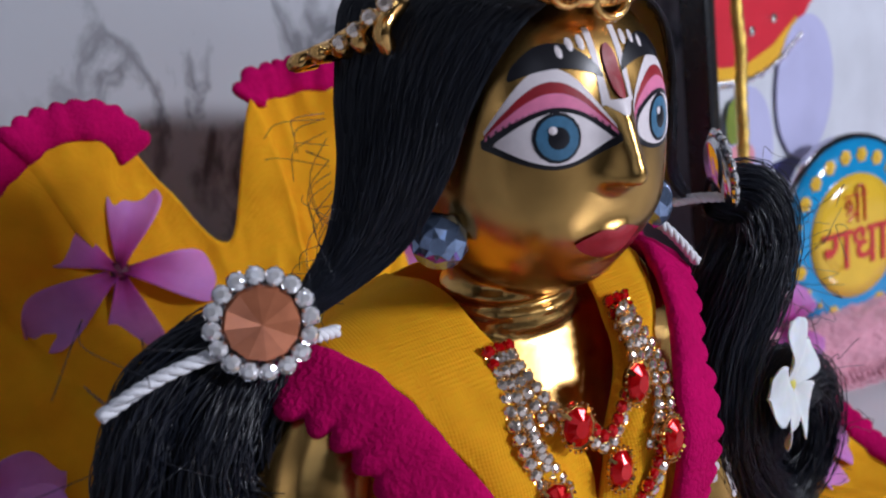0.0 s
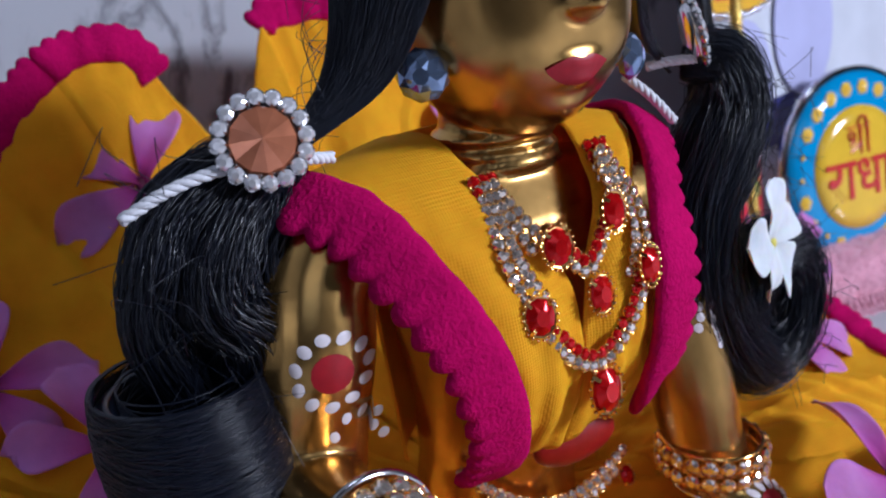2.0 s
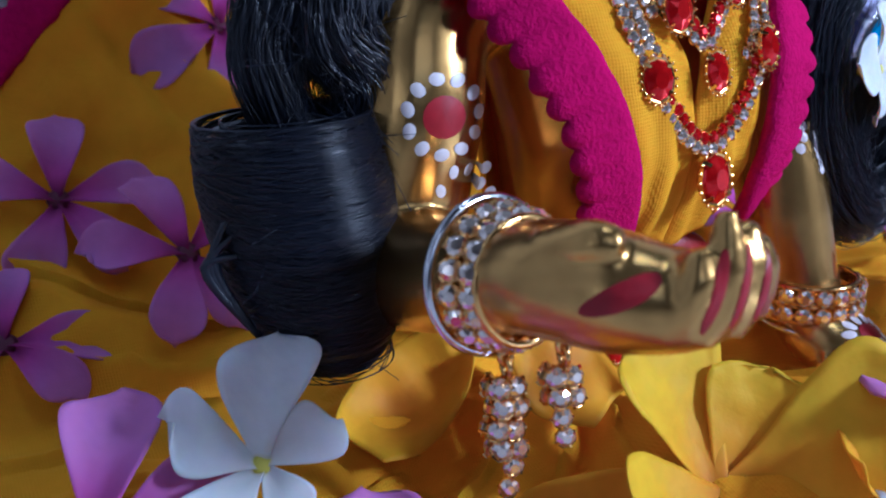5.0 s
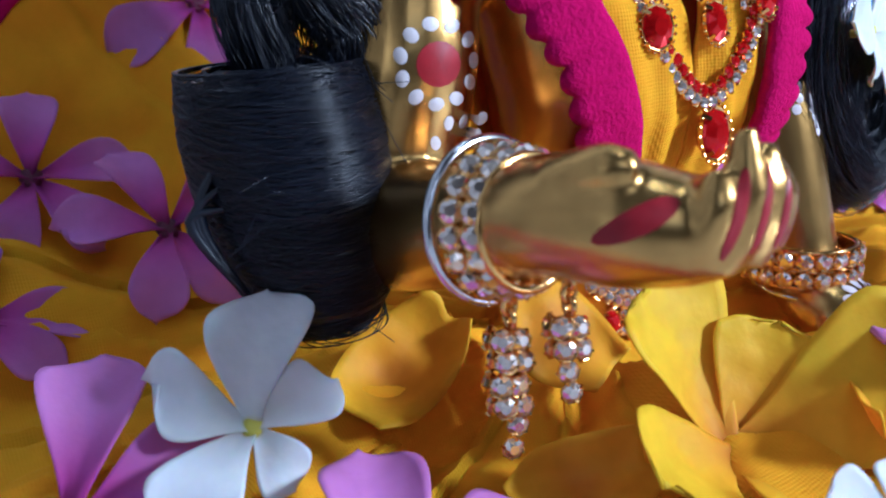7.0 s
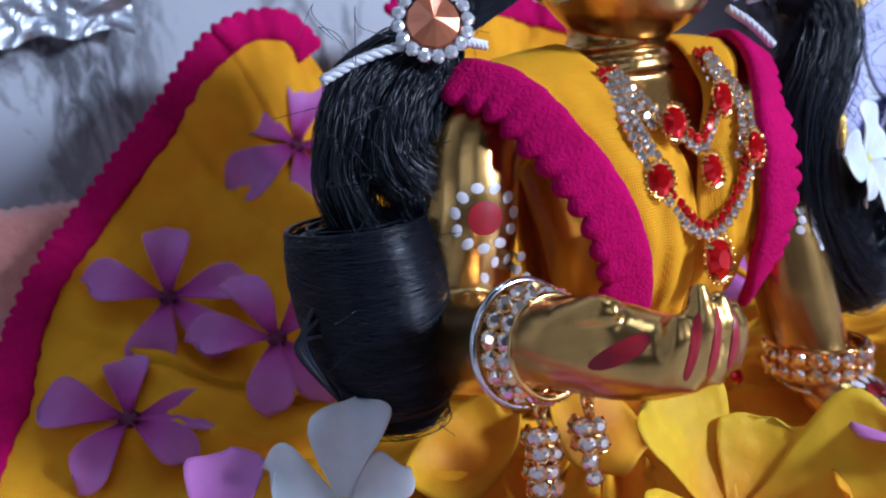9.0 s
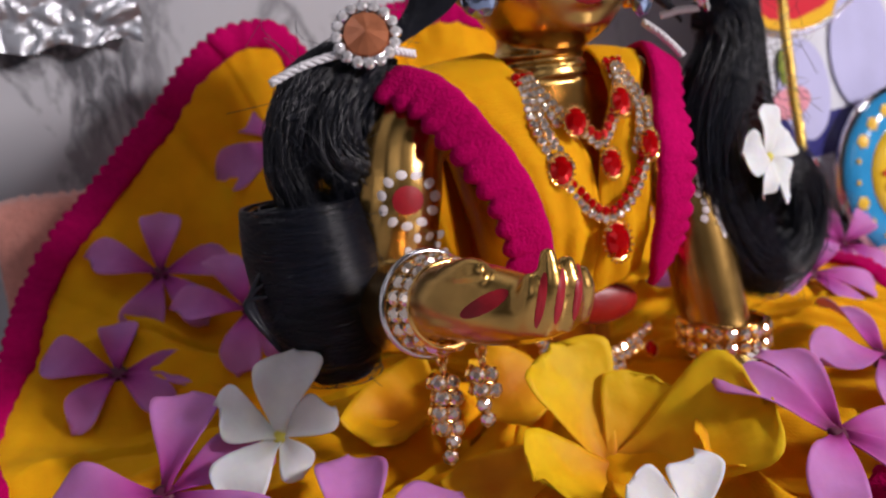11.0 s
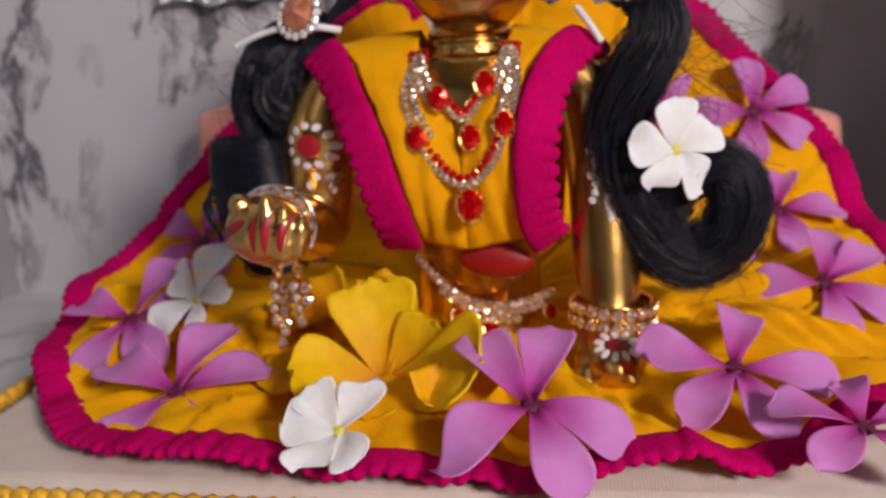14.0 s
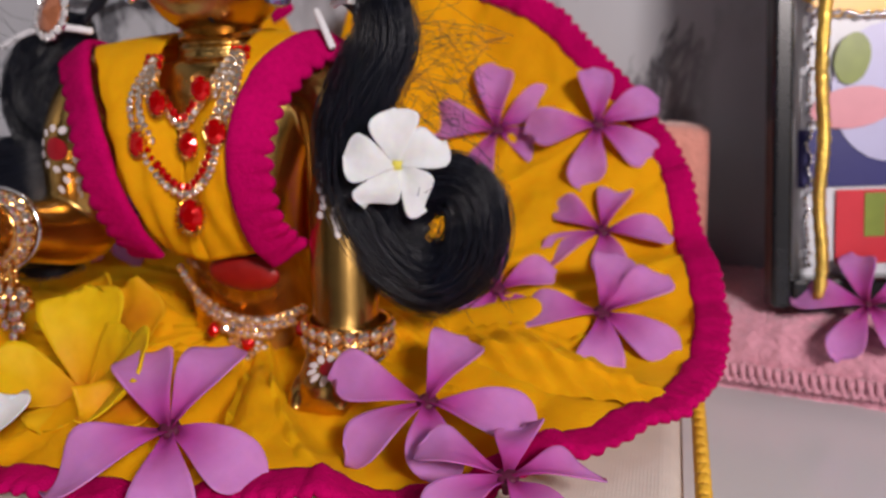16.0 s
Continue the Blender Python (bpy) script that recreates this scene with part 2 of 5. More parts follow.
def tube(bm, pts, radius, seg=8, caps=True, flat=1.0, mi=0):
    """A round tube along pts; radius one number or a list along it."""
    rings, n = [], len(pts)
    ref = Vector((0.31, 0.2, 0.93))
    for i, p in enumerate(pts):
        t = (pts[min(i + 1, n - 1)] - pts[max(i - 1, 0)]).normalized()
        u = ref - t * ref.dot(t)
        u.normalize()
        ref = u
        v = t.cross(u)
        r = ramp_at(radius, i / max(n - 1, 1))
        rings.append([bm.verts.new(p + (u * math.cos(a) + v * flat * math.sin(a)) * r) for a in (2 * math.pi * k / seg for k in range(seg))])
    for a, b in zip(rings, rings[1:]):
        for k in range(seg):
            bm.faces.new((a[k], a[(k + 1) % seg], b[(k + 1) % seg], b[k])).material_index = mi
    if caps:
        bm.faces.new(rings[0][::-1]).material_index = mi
        bm.faces.new(rings[-1]).material_index = mi


def ball(bm, c, r, seg=16, rot=None, mi=0):
    """An ellipsoid at c with the radii r."""
    r = (r, r, r) if isinstance(r, (int, float)) else r
    m = Matrix.Translation(c) @ (rot or Matrix()) @ Matrix.Diagonal((*r, 1))
    made = bmesh.ops.create_uvsphere(bm, u_segments=seg, v_segments=max(seg * 2 // 3, 5), radius=1, matrix=m)
    for f in {f for v in made["verts"] for f in v.link_faces}:
        f.material_index = mi


def box(bm, lo, hi, bevel=0.0, seg=2, mi=0):
    lo, hi = Vector(lo), Vector(hi)
    made = bmesh.ops.create_cube(bm, size=1, matrix=Matrix.Translation((lo + hi) / 2) @ Matrix.Diagonal((*(hi - lo), 1)))
    for f in {f for v in made["verts"] for f in v.link_faces}:
        f.material_index = mi
    if bevel:
        edges = {e for v in made["verts"] for e in v.link_edges}
        bmesh.ops.bevel(bm, geom=list(edges), offset=bevel, segments=seg, profile=0.5, affect="EDGES")


def grid(bm, fn, nu, nv, mi=0, closed=False):
    """A sheet of points fn(u, v), u and v from 0 to 1."""
    vs = [[bm.verts.new(fn(i / (nu if closed else nu - 1), j / (nv - 1))) for j in range(nv)] for i in range(nu)]
    for i in range(nu if closed else nu - 1):
        for j in range(nv - 1):
            bm.faces.new((vs[i][j], vs[(i + 1) % nu][j], vs[(i + 1) % nu][j + 1], vs[i][j + 1])).material_index = mi
    return vs


def facing(c, n, spin=0.0):
    """A pose at c whose z points along n."""
    return Matrix.Translation(c) @ Vector(n).to_track_quat("Z", "Y").to_matrix().to_4x4() @ pose(0, 0, 0, 0, 0, spin)


def band(path, normals, width, thick, pitch, lobe, wobble=0.0, closed=False, side=1):
    """A felt trimming: a padded strip along the path with round lobes on one edge."""
    bm = bmesh.new()
    n, dist = len(path), 0.0
    ks, prev = 14, None
    rows = []
    for i, (p, nm) in enumerate(zip(path, normals)):
        t = (path[(i + 1) % n if closed else min(i + 1, n - 1)] - path[i - 1 if closed else max(i - 1, 0)]).normalized()
        nm = (nm - t * nm.dot(t)).normalized()
        w = t.cross(nm) * side
        dist += (p - prev).length if prev is not None else 0
        prev = p
        ph = abs(math.sin(math.pi * dist / pitch))
        out = width / 2 + lobe * (ph ** 0.6 - 0.5)
        row = []
        for k in range(ks):
            a = 2 * math.pi * k / ks
            x = math.cos(a)
            x = (out * x if x > 0 else width / 2 * x)
            h = thick / 2 * math.copysign(abs(math.sin(a)) ** 0.6, math.sin(a))
            if x > 0:
                h *= 0.85 + 0.35 * ph * min(1, x / width * 2.5)
            q = p + w * x + nm * h
            q += nm * wobble * noise.noise(q * 260) + w * wobble * noise.noise(q * 300 + Vector((5, 2, 1)))
            row.append(bm.verts.new(q))
        rows.append(row)
    for i in range(n if closed else n - 1):
        a, b = rows[i], rows[(i + 1) % n]
        for k in range(ks):
            bm.faces.new((a[k], a[(k + 1) % ks], b[(k + 1) % ks], b[k]))
    if not closed:
        bm.faces.new(rows[0][::-1])
        bm.faces.new(rows[-1])
    bmesh.ops.recalc_face_normals(bm, faces=bm.faces)
    return bm


def stone_mesh(name, r, gem, metal=GOLD, seg=8, tall=0.55, beads=0, oval=1.0):
    """A cut stone in its metal cup, z up, with a row of tiny beads where it has one."""
    bm = bmesh.new()
    def ring(rad, z):
        return [bm.verts.new((rad * math.cos(2 * math.pi * k / seg), rad * oval * math.sin(2 * math.pi * k / seg), z)) for k in range(seg)]
    def skin(a, b, mi):
        for k in range(seg):
            bm.faces.new((a[k], a[(k + 1) % seg], b[(k + 1) % seg], b[k])).material_index = mi
    c0, c1, c2 = ring(r * 0.75, -r * 0.45), ring(r, -r * 0.1), ring(r * 1.02, r * 0.15)
    skin(c0, c1, 0), skin(c1, c2, 0)
    bm.faces.new(c0[::-1]).material_index = 0
    g0, g1 = ring(r * 0.93, r * 0.12), ring(r * 0.86, r * tall * 0.45)
    g2 = [bm.verts.new((r * 0.42 * math.cos(2 * math.pi * (k + 0.5) / seg), r * 0.42 * oval * math.sin(2 * math.pi * (k + 0.5) / seg), r * tall)) for k in range(seg)]
    skin(c2, g0, 0), skin(g0, g1, 1)
    for k in range(seg):
        bm.faces.new((g1[k], g1[(k + 1) % seg], g2[k])).material_index = 1
        bm.faces.new((g1[(k + 1) % seg], g2[(k + 1) % seg], g2[k])).material_index = 1
    bm.faces.new(g2).material_index = 1
    for k in range(4):
        a = math.pi / 4 + math.pi / 2 * k
        tube(bm, [Vector((r * 1.02 * math.cos(a), r * oval * 1.02 * math.sin(a), 0)), Vector((r * 0.8 * math.cos(a), r * oval * 0.8 * math.sin(a), r * tall * 0.75))], r * 0.14, 4)
    for k in range(beads):
        a = 2 * math.pi * k / beads
        ball(bm, (r * 1.13 * math.cos(a), r * oval * 1.13 * math.sin(a), r * 0.1), r * 0.11, 6)
    me = bpy.data.meshes.new(name)
    bm.to_mesh(me)
    bm.free()
    me.materials.append(metal)
    me.materials.append(gem)
    return me


CLEAR_S = stone_mesh("clear_stone", 0.00110, CRYSTAL)
RED_S = stone_mesh("red_stone", 0.0011, RUBY)
RED_L = stone_mesh("large_red_stone", 0.0025, RUBY, GOLD, 12, 0.5, 20, 1.25)
BLACK_S = stone_mesh("black_stone", 0.0011, BLACKGEM)
CLEAR_SILVER = stone_mesh("silver_set_stone", 0.0012, WHITEGEM, SILVER, 10)


def stone(name, mesh, at, n, parent, spin=0.0, scale=1.0):
    ob = new(name, mesh)
    ob.parent = parent
    ob.matrix_basis = facing(at, n, spin) @ Matrix.Scale(scale, 4)
    return ob


def chain(parent, path, normal, mesh, step, name="clear_stone", seed=0, scale=1.0):
    rng = random.Random(seed)
    for p in resample(path, step):
        n = Vector(normal(p)) + Vector((rng.uniform(-0.15, 0.15), rng.uniform(-0.15, 0.15), rng.uniform(-0.15, 0.15)))
        stone(name, mesh, p, n, parent, rng.uniform(0, 90), scale)


def strands(bm, paths, r, seg=3):
    for p in paths:
        tube(bm, p, [r, r, r, r * 0.5], seg, caps=False)


def hank(bm, line, radii, count, seed, r=0.00022, curl=0.0012, n=26, turns=1.0, core=0.9, spread=0.08):
    """A lock of hair: a dark core along the line and many strands that lie round it."""
    rng = random.Random(seed)
    pts = spline(line, n)
    tube(bm, pts, [x * core for x in radii], 12)
    frames, ref = [], Vector((0.2, 1, 0.1))
    for i in range(n):
        t = (pts[min(i + 1, n - 1)] - pts[max(i - 1, 0)]).normalized()
        u = (ref - t * ref.dot(t)).normalized()
        ref = u
        frames.append((u, t.cross(u)))
    for _ in range(count):
        a0, tw, ph, lift = rng.uniform(0, 6.283), rng.uniform(-0.8, 0.8) * turns, rng.uniform(0, 6.28), rng.gauss(0.97, spread)
        path = []
        for i in range(n):
            s = i / (n - 1)
            a = a0 + tw * s + 0.12 * math.sin(9 * s + ph)
            rad = ramp_at(radii, s) * lift + curl * 0.4 * math.sin(14 * s + ph)
            u, v = frames[i]
            path.append(pts[i] + (u * math.cos(a) + v * math.sin(a)) * max(rad, 0.0003))
        tube(bm, path, [r, r, r, r * 0.5], 3, caps=False)


# ---- setting ----
PROFILE = [(-0.1, 0.025), (0.02, 0.0265), (0.09, 0.030), (0.13, 0.038), (0.16, 0.050), (0.18, 0.068), (0.193, 0.090), (0.203, 0.130), (0.208, 0.165)]


def cloth_z(y):
    for (y0, z0), (y1, z1) in zip(PROFILE, PROFILE[1:]):
        if y <= y1:
            return z0 + (z1 - z0) * (y - y0) / (y1 - y0)
    return PROFILE[-1][1]


def cloth_normal(y):
    d = (cloth_z(y + 0.004) - cloth_z(y - 0.004)) / 0.008
    return Vector((0, -d, 1)).normalized()


def setting():
    bm = bmesh.new()
    box(bm, (-1.6, -1.6, -0.06), (1.8, 0.24, 0.0))
    tagged(part("floor", bm, FLOORM, smooth=False), "white marble floor slab with faint grey veins", "floor", kind="structure")
    bm = bmesh.new()
    box(bm, (-1.6, 0.24, -0.06), (1.8, 0.32, 2.4))
    tagged(part("wall_north", bm, WALLM, smooth=False), "white marble wall with broken dark grey veins", "wall", kind="structure")
    # Side walls out of view, added only to close the room round the lamps.
    for name, lo, hi in (("wall_west", (-1.7, -1.6, -0.06), (-1.6, 0.32, 2.4)), ("wall_east", (1.8, -1.6, -0.06), (1.9, 0.32, 2.4))):
        bm = bmesh.new()
        box(bm, lo, hi)
        tagged(part(name, bm, ROOMSHELL, smooth=False), "unseen dark side wall added to close the room", "wall", kind="structure")
    # Slab added at the left only to hold light off that side.
    bm = bmesh.new()
    box(bm, (-0.20, -0.06, 0.0), (-0.16, 0.24, 0.9))
    tagged(part("wall_light_block", bm, BLOCKM, smooth=False), "grey veined marble slab added at the left to block light", "wall", kind="structure")
    # Front wall out of view, also added; its opening lets some sky in.
    bm = bmesh.new()
    for lo, hi in (((-1.7, -1.7, -0.06), (-1.05, -1.6, 2.4)), ((-0.05, -1.7, -0.06), (1.9, -1.6, 2.4)),
                   ((-1.05, -1.7, -0.06), (-0.05, -1.6, 0.65)), ((-1.05, -1.7, 1.85), (-0.05, -1.6, 2.4))):
        box(bm, lo, hi)
    tagged(part("wall_south", bm, ROOMSHELL, smooth=False), "unseen dark front wall added to close the room, with an opening for sky light", "wall", kind="structure")
    # Ceiling out of view, added to keep the sky out.
    bm = bmesh.new()
    box(bm, (-1.7, -1.7, 2.4), (1.9, 0.32, 2.48))
    tagged(part("ceiling", bm, ROOMSHELL, smooth=False), "unseen dark ceiling added to close the room", "ceiling", kind="structure")


setting()


# ---- seat, backrest, mat ----
def seat_mat():
    t = thing("seat_mat", "cream cloth seat mat edged with gold lace, on the marble floor", "mat")
    bm = bmesh.new()
    box(bm, (-0.042, 0.030, 0.0), (0.190, 0.205, 0.0215), 0.005, 3)
    part("cushion", bm, CREAM, t)
    bm = bmesh.new()
    path = [Vector(p) for p in ((-0.046, 0.12, 0.012), (-0.046, 0.034, 0.012), (-0.038, 0.0265, 0.012), (0.05, 0.0255, 0.012), (0.184, 0.0265, 0.012), (0.1935, 0.034, 0.012), (0.1935, 0.12, 0.012))]
    fine = resample([path[0] + (path[1] - path[0]) * k for k in (0,)] + path[1:], 0.0006)
    for k, p in enumerate(fine):
        p.z = 0.0200 + 0.0010 * math.sin(k * 0.9)
    tube(bm, fine, 0.0016, 6)
    for k, p in enumerate(fine):
        p.z = 0.0150 + 0.0016 * math.sin(k * 0.55)
    tube(bm, fine, 0.0011, 6)
    part("lace_edge", bm, LACE, t, "gold lace edging")
    return t


seat_mat()


def backrest():
    t = thing("backrest", "peach crocheted block cushion against the marble wall", "cushion")
    bm = bmesh.new()
    def skin(u, v):
        x = -0.042 + 0.240 * u
        a = v * 2 * math.pi
        y = 0.2130 + 0.0135 * math.copysign(abs(math.cos(a)) ** 0.35, math.cos(a))
        z = 0.038 + 0.0380 * math.copysign(abs(math.sin(a)) ** 0.35, math.sin(a)) + 0.010 * (1 - u) * max(0, math.sin(a))
        e = min(1.0, min(u, 1 - u) * 30) ** 0.5
        w = 0.0006 * math.sin(x * 1700) * math.sin(z * 1900)
        return Vector((x, 0.2130 + (y - 0.2130) * (0.9 + 0.1 * e) + w, 0.038 + (z - 0.038) * (0.95 + 0.05 * e) + w))
    vs = grid(bm, skin, 150, 60)
    bm.faces.new(vs[0][::-1][:-1]), bm.faces.new(vs[-1][:-1])
    bmesh.ops.remove_doubles(bm, verts=bm.verts, dist=1e-5)
    bmesh.ops.recalc_face_normals(bm, faces=bm.faces)
    part("cover", bm, PEACHWOOL, t)


backrest()


def pink_mat():
    t = thing("crochet_mat", "pink crocheted wool mat lying on the marble floor", "mat")
    bm = bmesh.new()
    def top(u, v):
        x, front = 0.2 + 0.26 * u, 0.1685 - 0.06 * u
        a = v * math.pi
        y = front + (0.036 * (1 - math.copysign(abs(math.cos(a)) ** 0.5, math.cos(a)))) if v <= 0.5 else front + 0.072 - 0.036 * (1 - abs(math.cos(a)) ** 0.5)
        z = 0.0238 * math.sin(a) ** 0.35 if 0 < v < 1 else 0.0
        q = Vector((x * 180, y * 180, z * 180))
        bump = 0.0010 * noise.noise(q) + 0.0007 * math.sin(x * 1500) * math.sin((y + z) * 1500)
        return Vector((x, y - bump, max(0.0, z + bump if 0 < v < 1 else 0.0)))
    vs = grid(bm, top, 180, 70)
    bm.faces.new(vs[0][::-1]), bm.faces.new(vs[-1])
    bmesh.ops.recalc_face_normals(bm, faces=bm.faces)
    part("knit", bm, PINKWOOL, t)
    bm = bmesh.new()
    rng = random.Random(4)
    for k in range(110):
        u = k / 109
        x, y = 0.2 + 0.26 * u, 0.1685 - 0.06 * u
        c = Vector((x, y - 0.001, 0.003))
        tube(bm, [c + Vector((0.0018 * math.cos(a), -0.0025 * math.sin(a) + rng.uniform(-3e-4, 3e-4), 0.003 + 0.0025 * math.cos(a * 2))) for a in (i * 0.6 for i in range(8))], 0.0008, 5)
    part("loop_edge", bm, PINKWOOL, t)


pink_mat()

# ---- skirt: a yellow cotton sheet spread on the seat and up against the backrest ----
# Outline of the hem, x and the depth y at which it meets the cloth's slope, anticlockwise from the front.
HEM = [(0.063, 0.0325), (0.09, 0.033), (0.1155, 0.036), (0.139, 0.041), (0.161, 0.055), (0.178, 0.069), (0.190, 0.087), (0.1965, 0.118),
       (0.1935, 0.147), (0.186, 0.1775), (0.171, 0.191), (0.158, 0.1955), (0.1445, 0.1988), (0.12, 0.2015), (0.098, 0.2025), (0.088, 0.2025), (0.0785, 0.2015),
       (0.0670, 0.194), (0.0560, 0.1975), (0.0465, 0.2012), (0.0360, 0.2018), (0.0240, 0.2005), (0.0080, 0.1965), (-0.0125, 0.190), (-0.0305, 0.1785), (-0.0385, 0.161),
       (-0.0470, 0.139), (-0.0455, 0.113), (-0.0350, 0.082), (-0.0175, 0.057), (-0.001, 0.0425), (0.03, 0.0345)]
SLOPE = [0.0]
for (ya, za), (yb, zb) in zip(PROFILE, PROFILE[1:]):
    SLOPE.append(SLOPE[-1] + math.hypot(yb - ya, zb - za))


def along(y):
    """Length along the cloth's slope at the depth y."""
    return float(np.interp(y, [p[0] for p in PROFILE], SLOPE))


def slope_point(x, s):
    y, z = float(np.interp(s, SLOPE, [p[0] for p in PROFILE])), float(np.interp(s, SLOPE, [p[1] for p in PROFILE]))
    return Vector((x, y, z))


# Lilac flowers: the eye's place, the way the face looks, the petals' angles, their length.
LILACS = (
        ((0.0963, 0.0396, 0.0361), (0.15, -0.5, 0.9), (134, 82, -14, -70, -143), 0.0215),
        ((0.1392, 0.0651, 0.0340), (0.15, -0.4, 0.9), (80, -8, -75, -129, -177), 0.0215),
        ((0.1595, 0.0440, 0.0305), (0.1, -0.18, 0.97), (26, -54, -129, 173, 95), 0.0165),
        ((0.1704, 0.1137, 0.0391), (0.1, -0.6, 0.8), (79, 38, -33, -84, -175), 0.0205),
        ((0.1636, 0.1801, 0.0789), (0.1, -0.85, 0.5), (91, 31, -31, -101, -174), 0.0215),
        ((0.1304, 0.1870, 0.0771), (0, -0.85, 0.5), (99, 31, -26, -112, 172), 0.0220),
        ((0.1672, 0.1561, 0.0504), (0, -0.6, 0.8), (79, 1, -76, -147, 150), 0.0190),
        ((0.1420, 0.1250, 0.0405), (0.1, -0.6, 0.8), (35, -40, -110, 170, 105), 0.0170),
        ((0.0412, 0.1950, 0.0924), (0, -0.9, 0.4), (69, -16, -96, -159, 139), 0.0222),
        ((-0.0022, 0.172, 0.0628), (0, -0.8, 0.6), (79, 1, -60, -115, 152), 0.0195),
        ((0.0158, 0.1479, 0.0538), (0, -0.7, 0.7), (100, 30, -68, -118, 163), 0.0185),
        ((-0.0175, 0.1443, 0.0457), (0, -0.6, 0.8), (81, -13, -51, -140, 152), 0.0175),
        ((-0.0144, 0.0876, 0.0377), (-0.1, -0.5, 0.85), (60, 5, -55, -110, 160), 0.0215),
        ((0.0122, 0.0575, 0.0296), (0, -0.5, 0.85), (82, 25, -55, -125, 155), 0.0225))


MID = Vector((0.079, along(0.112), 0))
PRESSED = [(x, along(y), max(0.0004, (z - cloth_z(y)) * cloth_normal(y).z - 0.001)) for (x, y, z), *_ in LILACS]
PRESSED += [(0.0827, along(0.090), -0.0025), (0.0960, along(0.092), -0.0015)]


def fold(x, s, f):
    """Height of the folds; f runs from 0 at the waist to 1 at the hem."""
    d = Vector((x, s, 0)) - MID
    a = math.atan2(d.y, d.x)
    wave = math.sin(a * 10 + 2.6 * noise.noise(Vector((math.cos(a) * 2, math.sin(a) * 2, f)))) 
    radial = (1.2 - 2.2 * abs(wave) ** 0.7 if wave < 0 else 1.2 * wave ** 1.5 + 0.2) * 0.0030 * math.sin(math.pi * min(1, f * 0.90)) ** 0.8
    radial += 0.0014 * math.sin(a * 29 + 3.0 * noise.noise(Vector((math.cos(a) * 3, math.sin(a) * 3, f * 2)))) * f * (1 - 0.6 * f)
    soft = 0.0046 * noise.noise(Vector((x * 36, s * 36, 1.7))) + 0.0012 * noise.noise(Vector((x * 95, s * 95, 4.1)))
    crease = 0.0014 * abs(noise.noise(Vector((x * 140, s * 60, 8.0))))
    h = radial + soft * min(1, f * 2) - crease - 0.0005
    # the cloth lies low under each flower's eye
    for px, ps, top in PRESSED:
        r = math.hypot(x - px, s - ps)
        if r < 0.02:
            h = min(h, top + 0.22 * r + 0.02 * (r / 0.02) ** 6)
    return h


def sheet_point(x, s, f, lift=0.0):
    p = slope_point(x, s)
    return p + cloth_normal(p.y) * (fold(x, s, f) + lift)


def skirt():
    t = thing("skirt", "yellow cotton skirt spread wide, hem trimmed in magenta felt", "skirt")
    hem = spline([(x, along(y), 0) for x, y in HEM] + [(HEM[0][0], along(HEM[0][1]), 0)], 560)[:-1]
    bm = bmesh.new()
    nr = 58
    rows = []
    for h in hem:
        rows.append([bm.verts.new(sheet_point(MID.x + (h.x - MID.x) * f, MID.y + (h.y - MID.y) * f, f)) for f in ((0.04 + 0.96 * (k / nr)) for k in range(nr + 1))])
    n = len(rows)
    for i in range(n):
        for k in range(nr):
            bm.faces.new((rows[i][k], rows[(i + 1) % n][k], rows[(i + 1) % n][k + 1], rows[i][k + 1]))
    bm.faces.new([r[0] for r in rows][::-1])
    bmesh.ops.recalc_face_normals(bm, faces=bm.faces)
    cloth = part("cloth", bm, YELLOW, t)
    so = cloth.modifiers.new("thickness", "SOLIDIFY")
    so.thickness = 0.0005
    cut = [k for k, h in enumerate(hem) if 0.0510 < h.x < 0.0785 and h.y > MID.y]
    loop = hem[max(cut) + 1:] + hem[:min(cut)]
    pts = resample([sheet_point(h.x, h.y, 1.0, 0.0006) for h in loop], 0.0007)
    bm = band(pts, [cloth_normal(p.y) for p in pts], 0.0084, 0.0025, 0.0034, 0.0015, 0.0006, False, 1)
    part("felt_trim", bm, MAGENTA, t, "scalloped magenta felt trim")
    # a bright doubled fold of the cloth beside the hand, and one to the other side
    for c, rx, ry, h, turn in (((0.158, 0.094), 0.030, 0.013, 0.008, -0.35), ((-0.012, 0.100), 0.020, 0.011, 0.006, 0.3), ((0.040, 0.105), 0.020, 0.016, 0.007, 0.4), ((0.120, 0.104), 0.018, 0.012, 0.006, -0.2)):
        bm = bmesh.new()
        ca, sa = math.cos(turn), math.sin(turn)
        def pleat(u, v):
            a, r = u * 2 * math.pi, v
            ex, ey = rx * r * math.cos(a), ry * r * math.sin(a)
            x, y = c[0] + ca * ex - sa * ey, c[1] + sa * ex + ca * ey
            hgt = h * (1 - r ** 1.6) * (1 + 0.25 * noise.noise(Vector((x * 70, y * 70, 3)))) + 0.0006 * math.sin(ex * 700 + 3 * ey * 300)
            s = along(y)
            p = slope_point(x, s)
            return p + cloth_normal(y) * (fold(x, s, 0.5) * r + hgt - 0.001 * r)
        grid(bm, pleat, 72, 22, closed=True)
        part("fold", bm, YELLOW, t)
    return t


skirt()


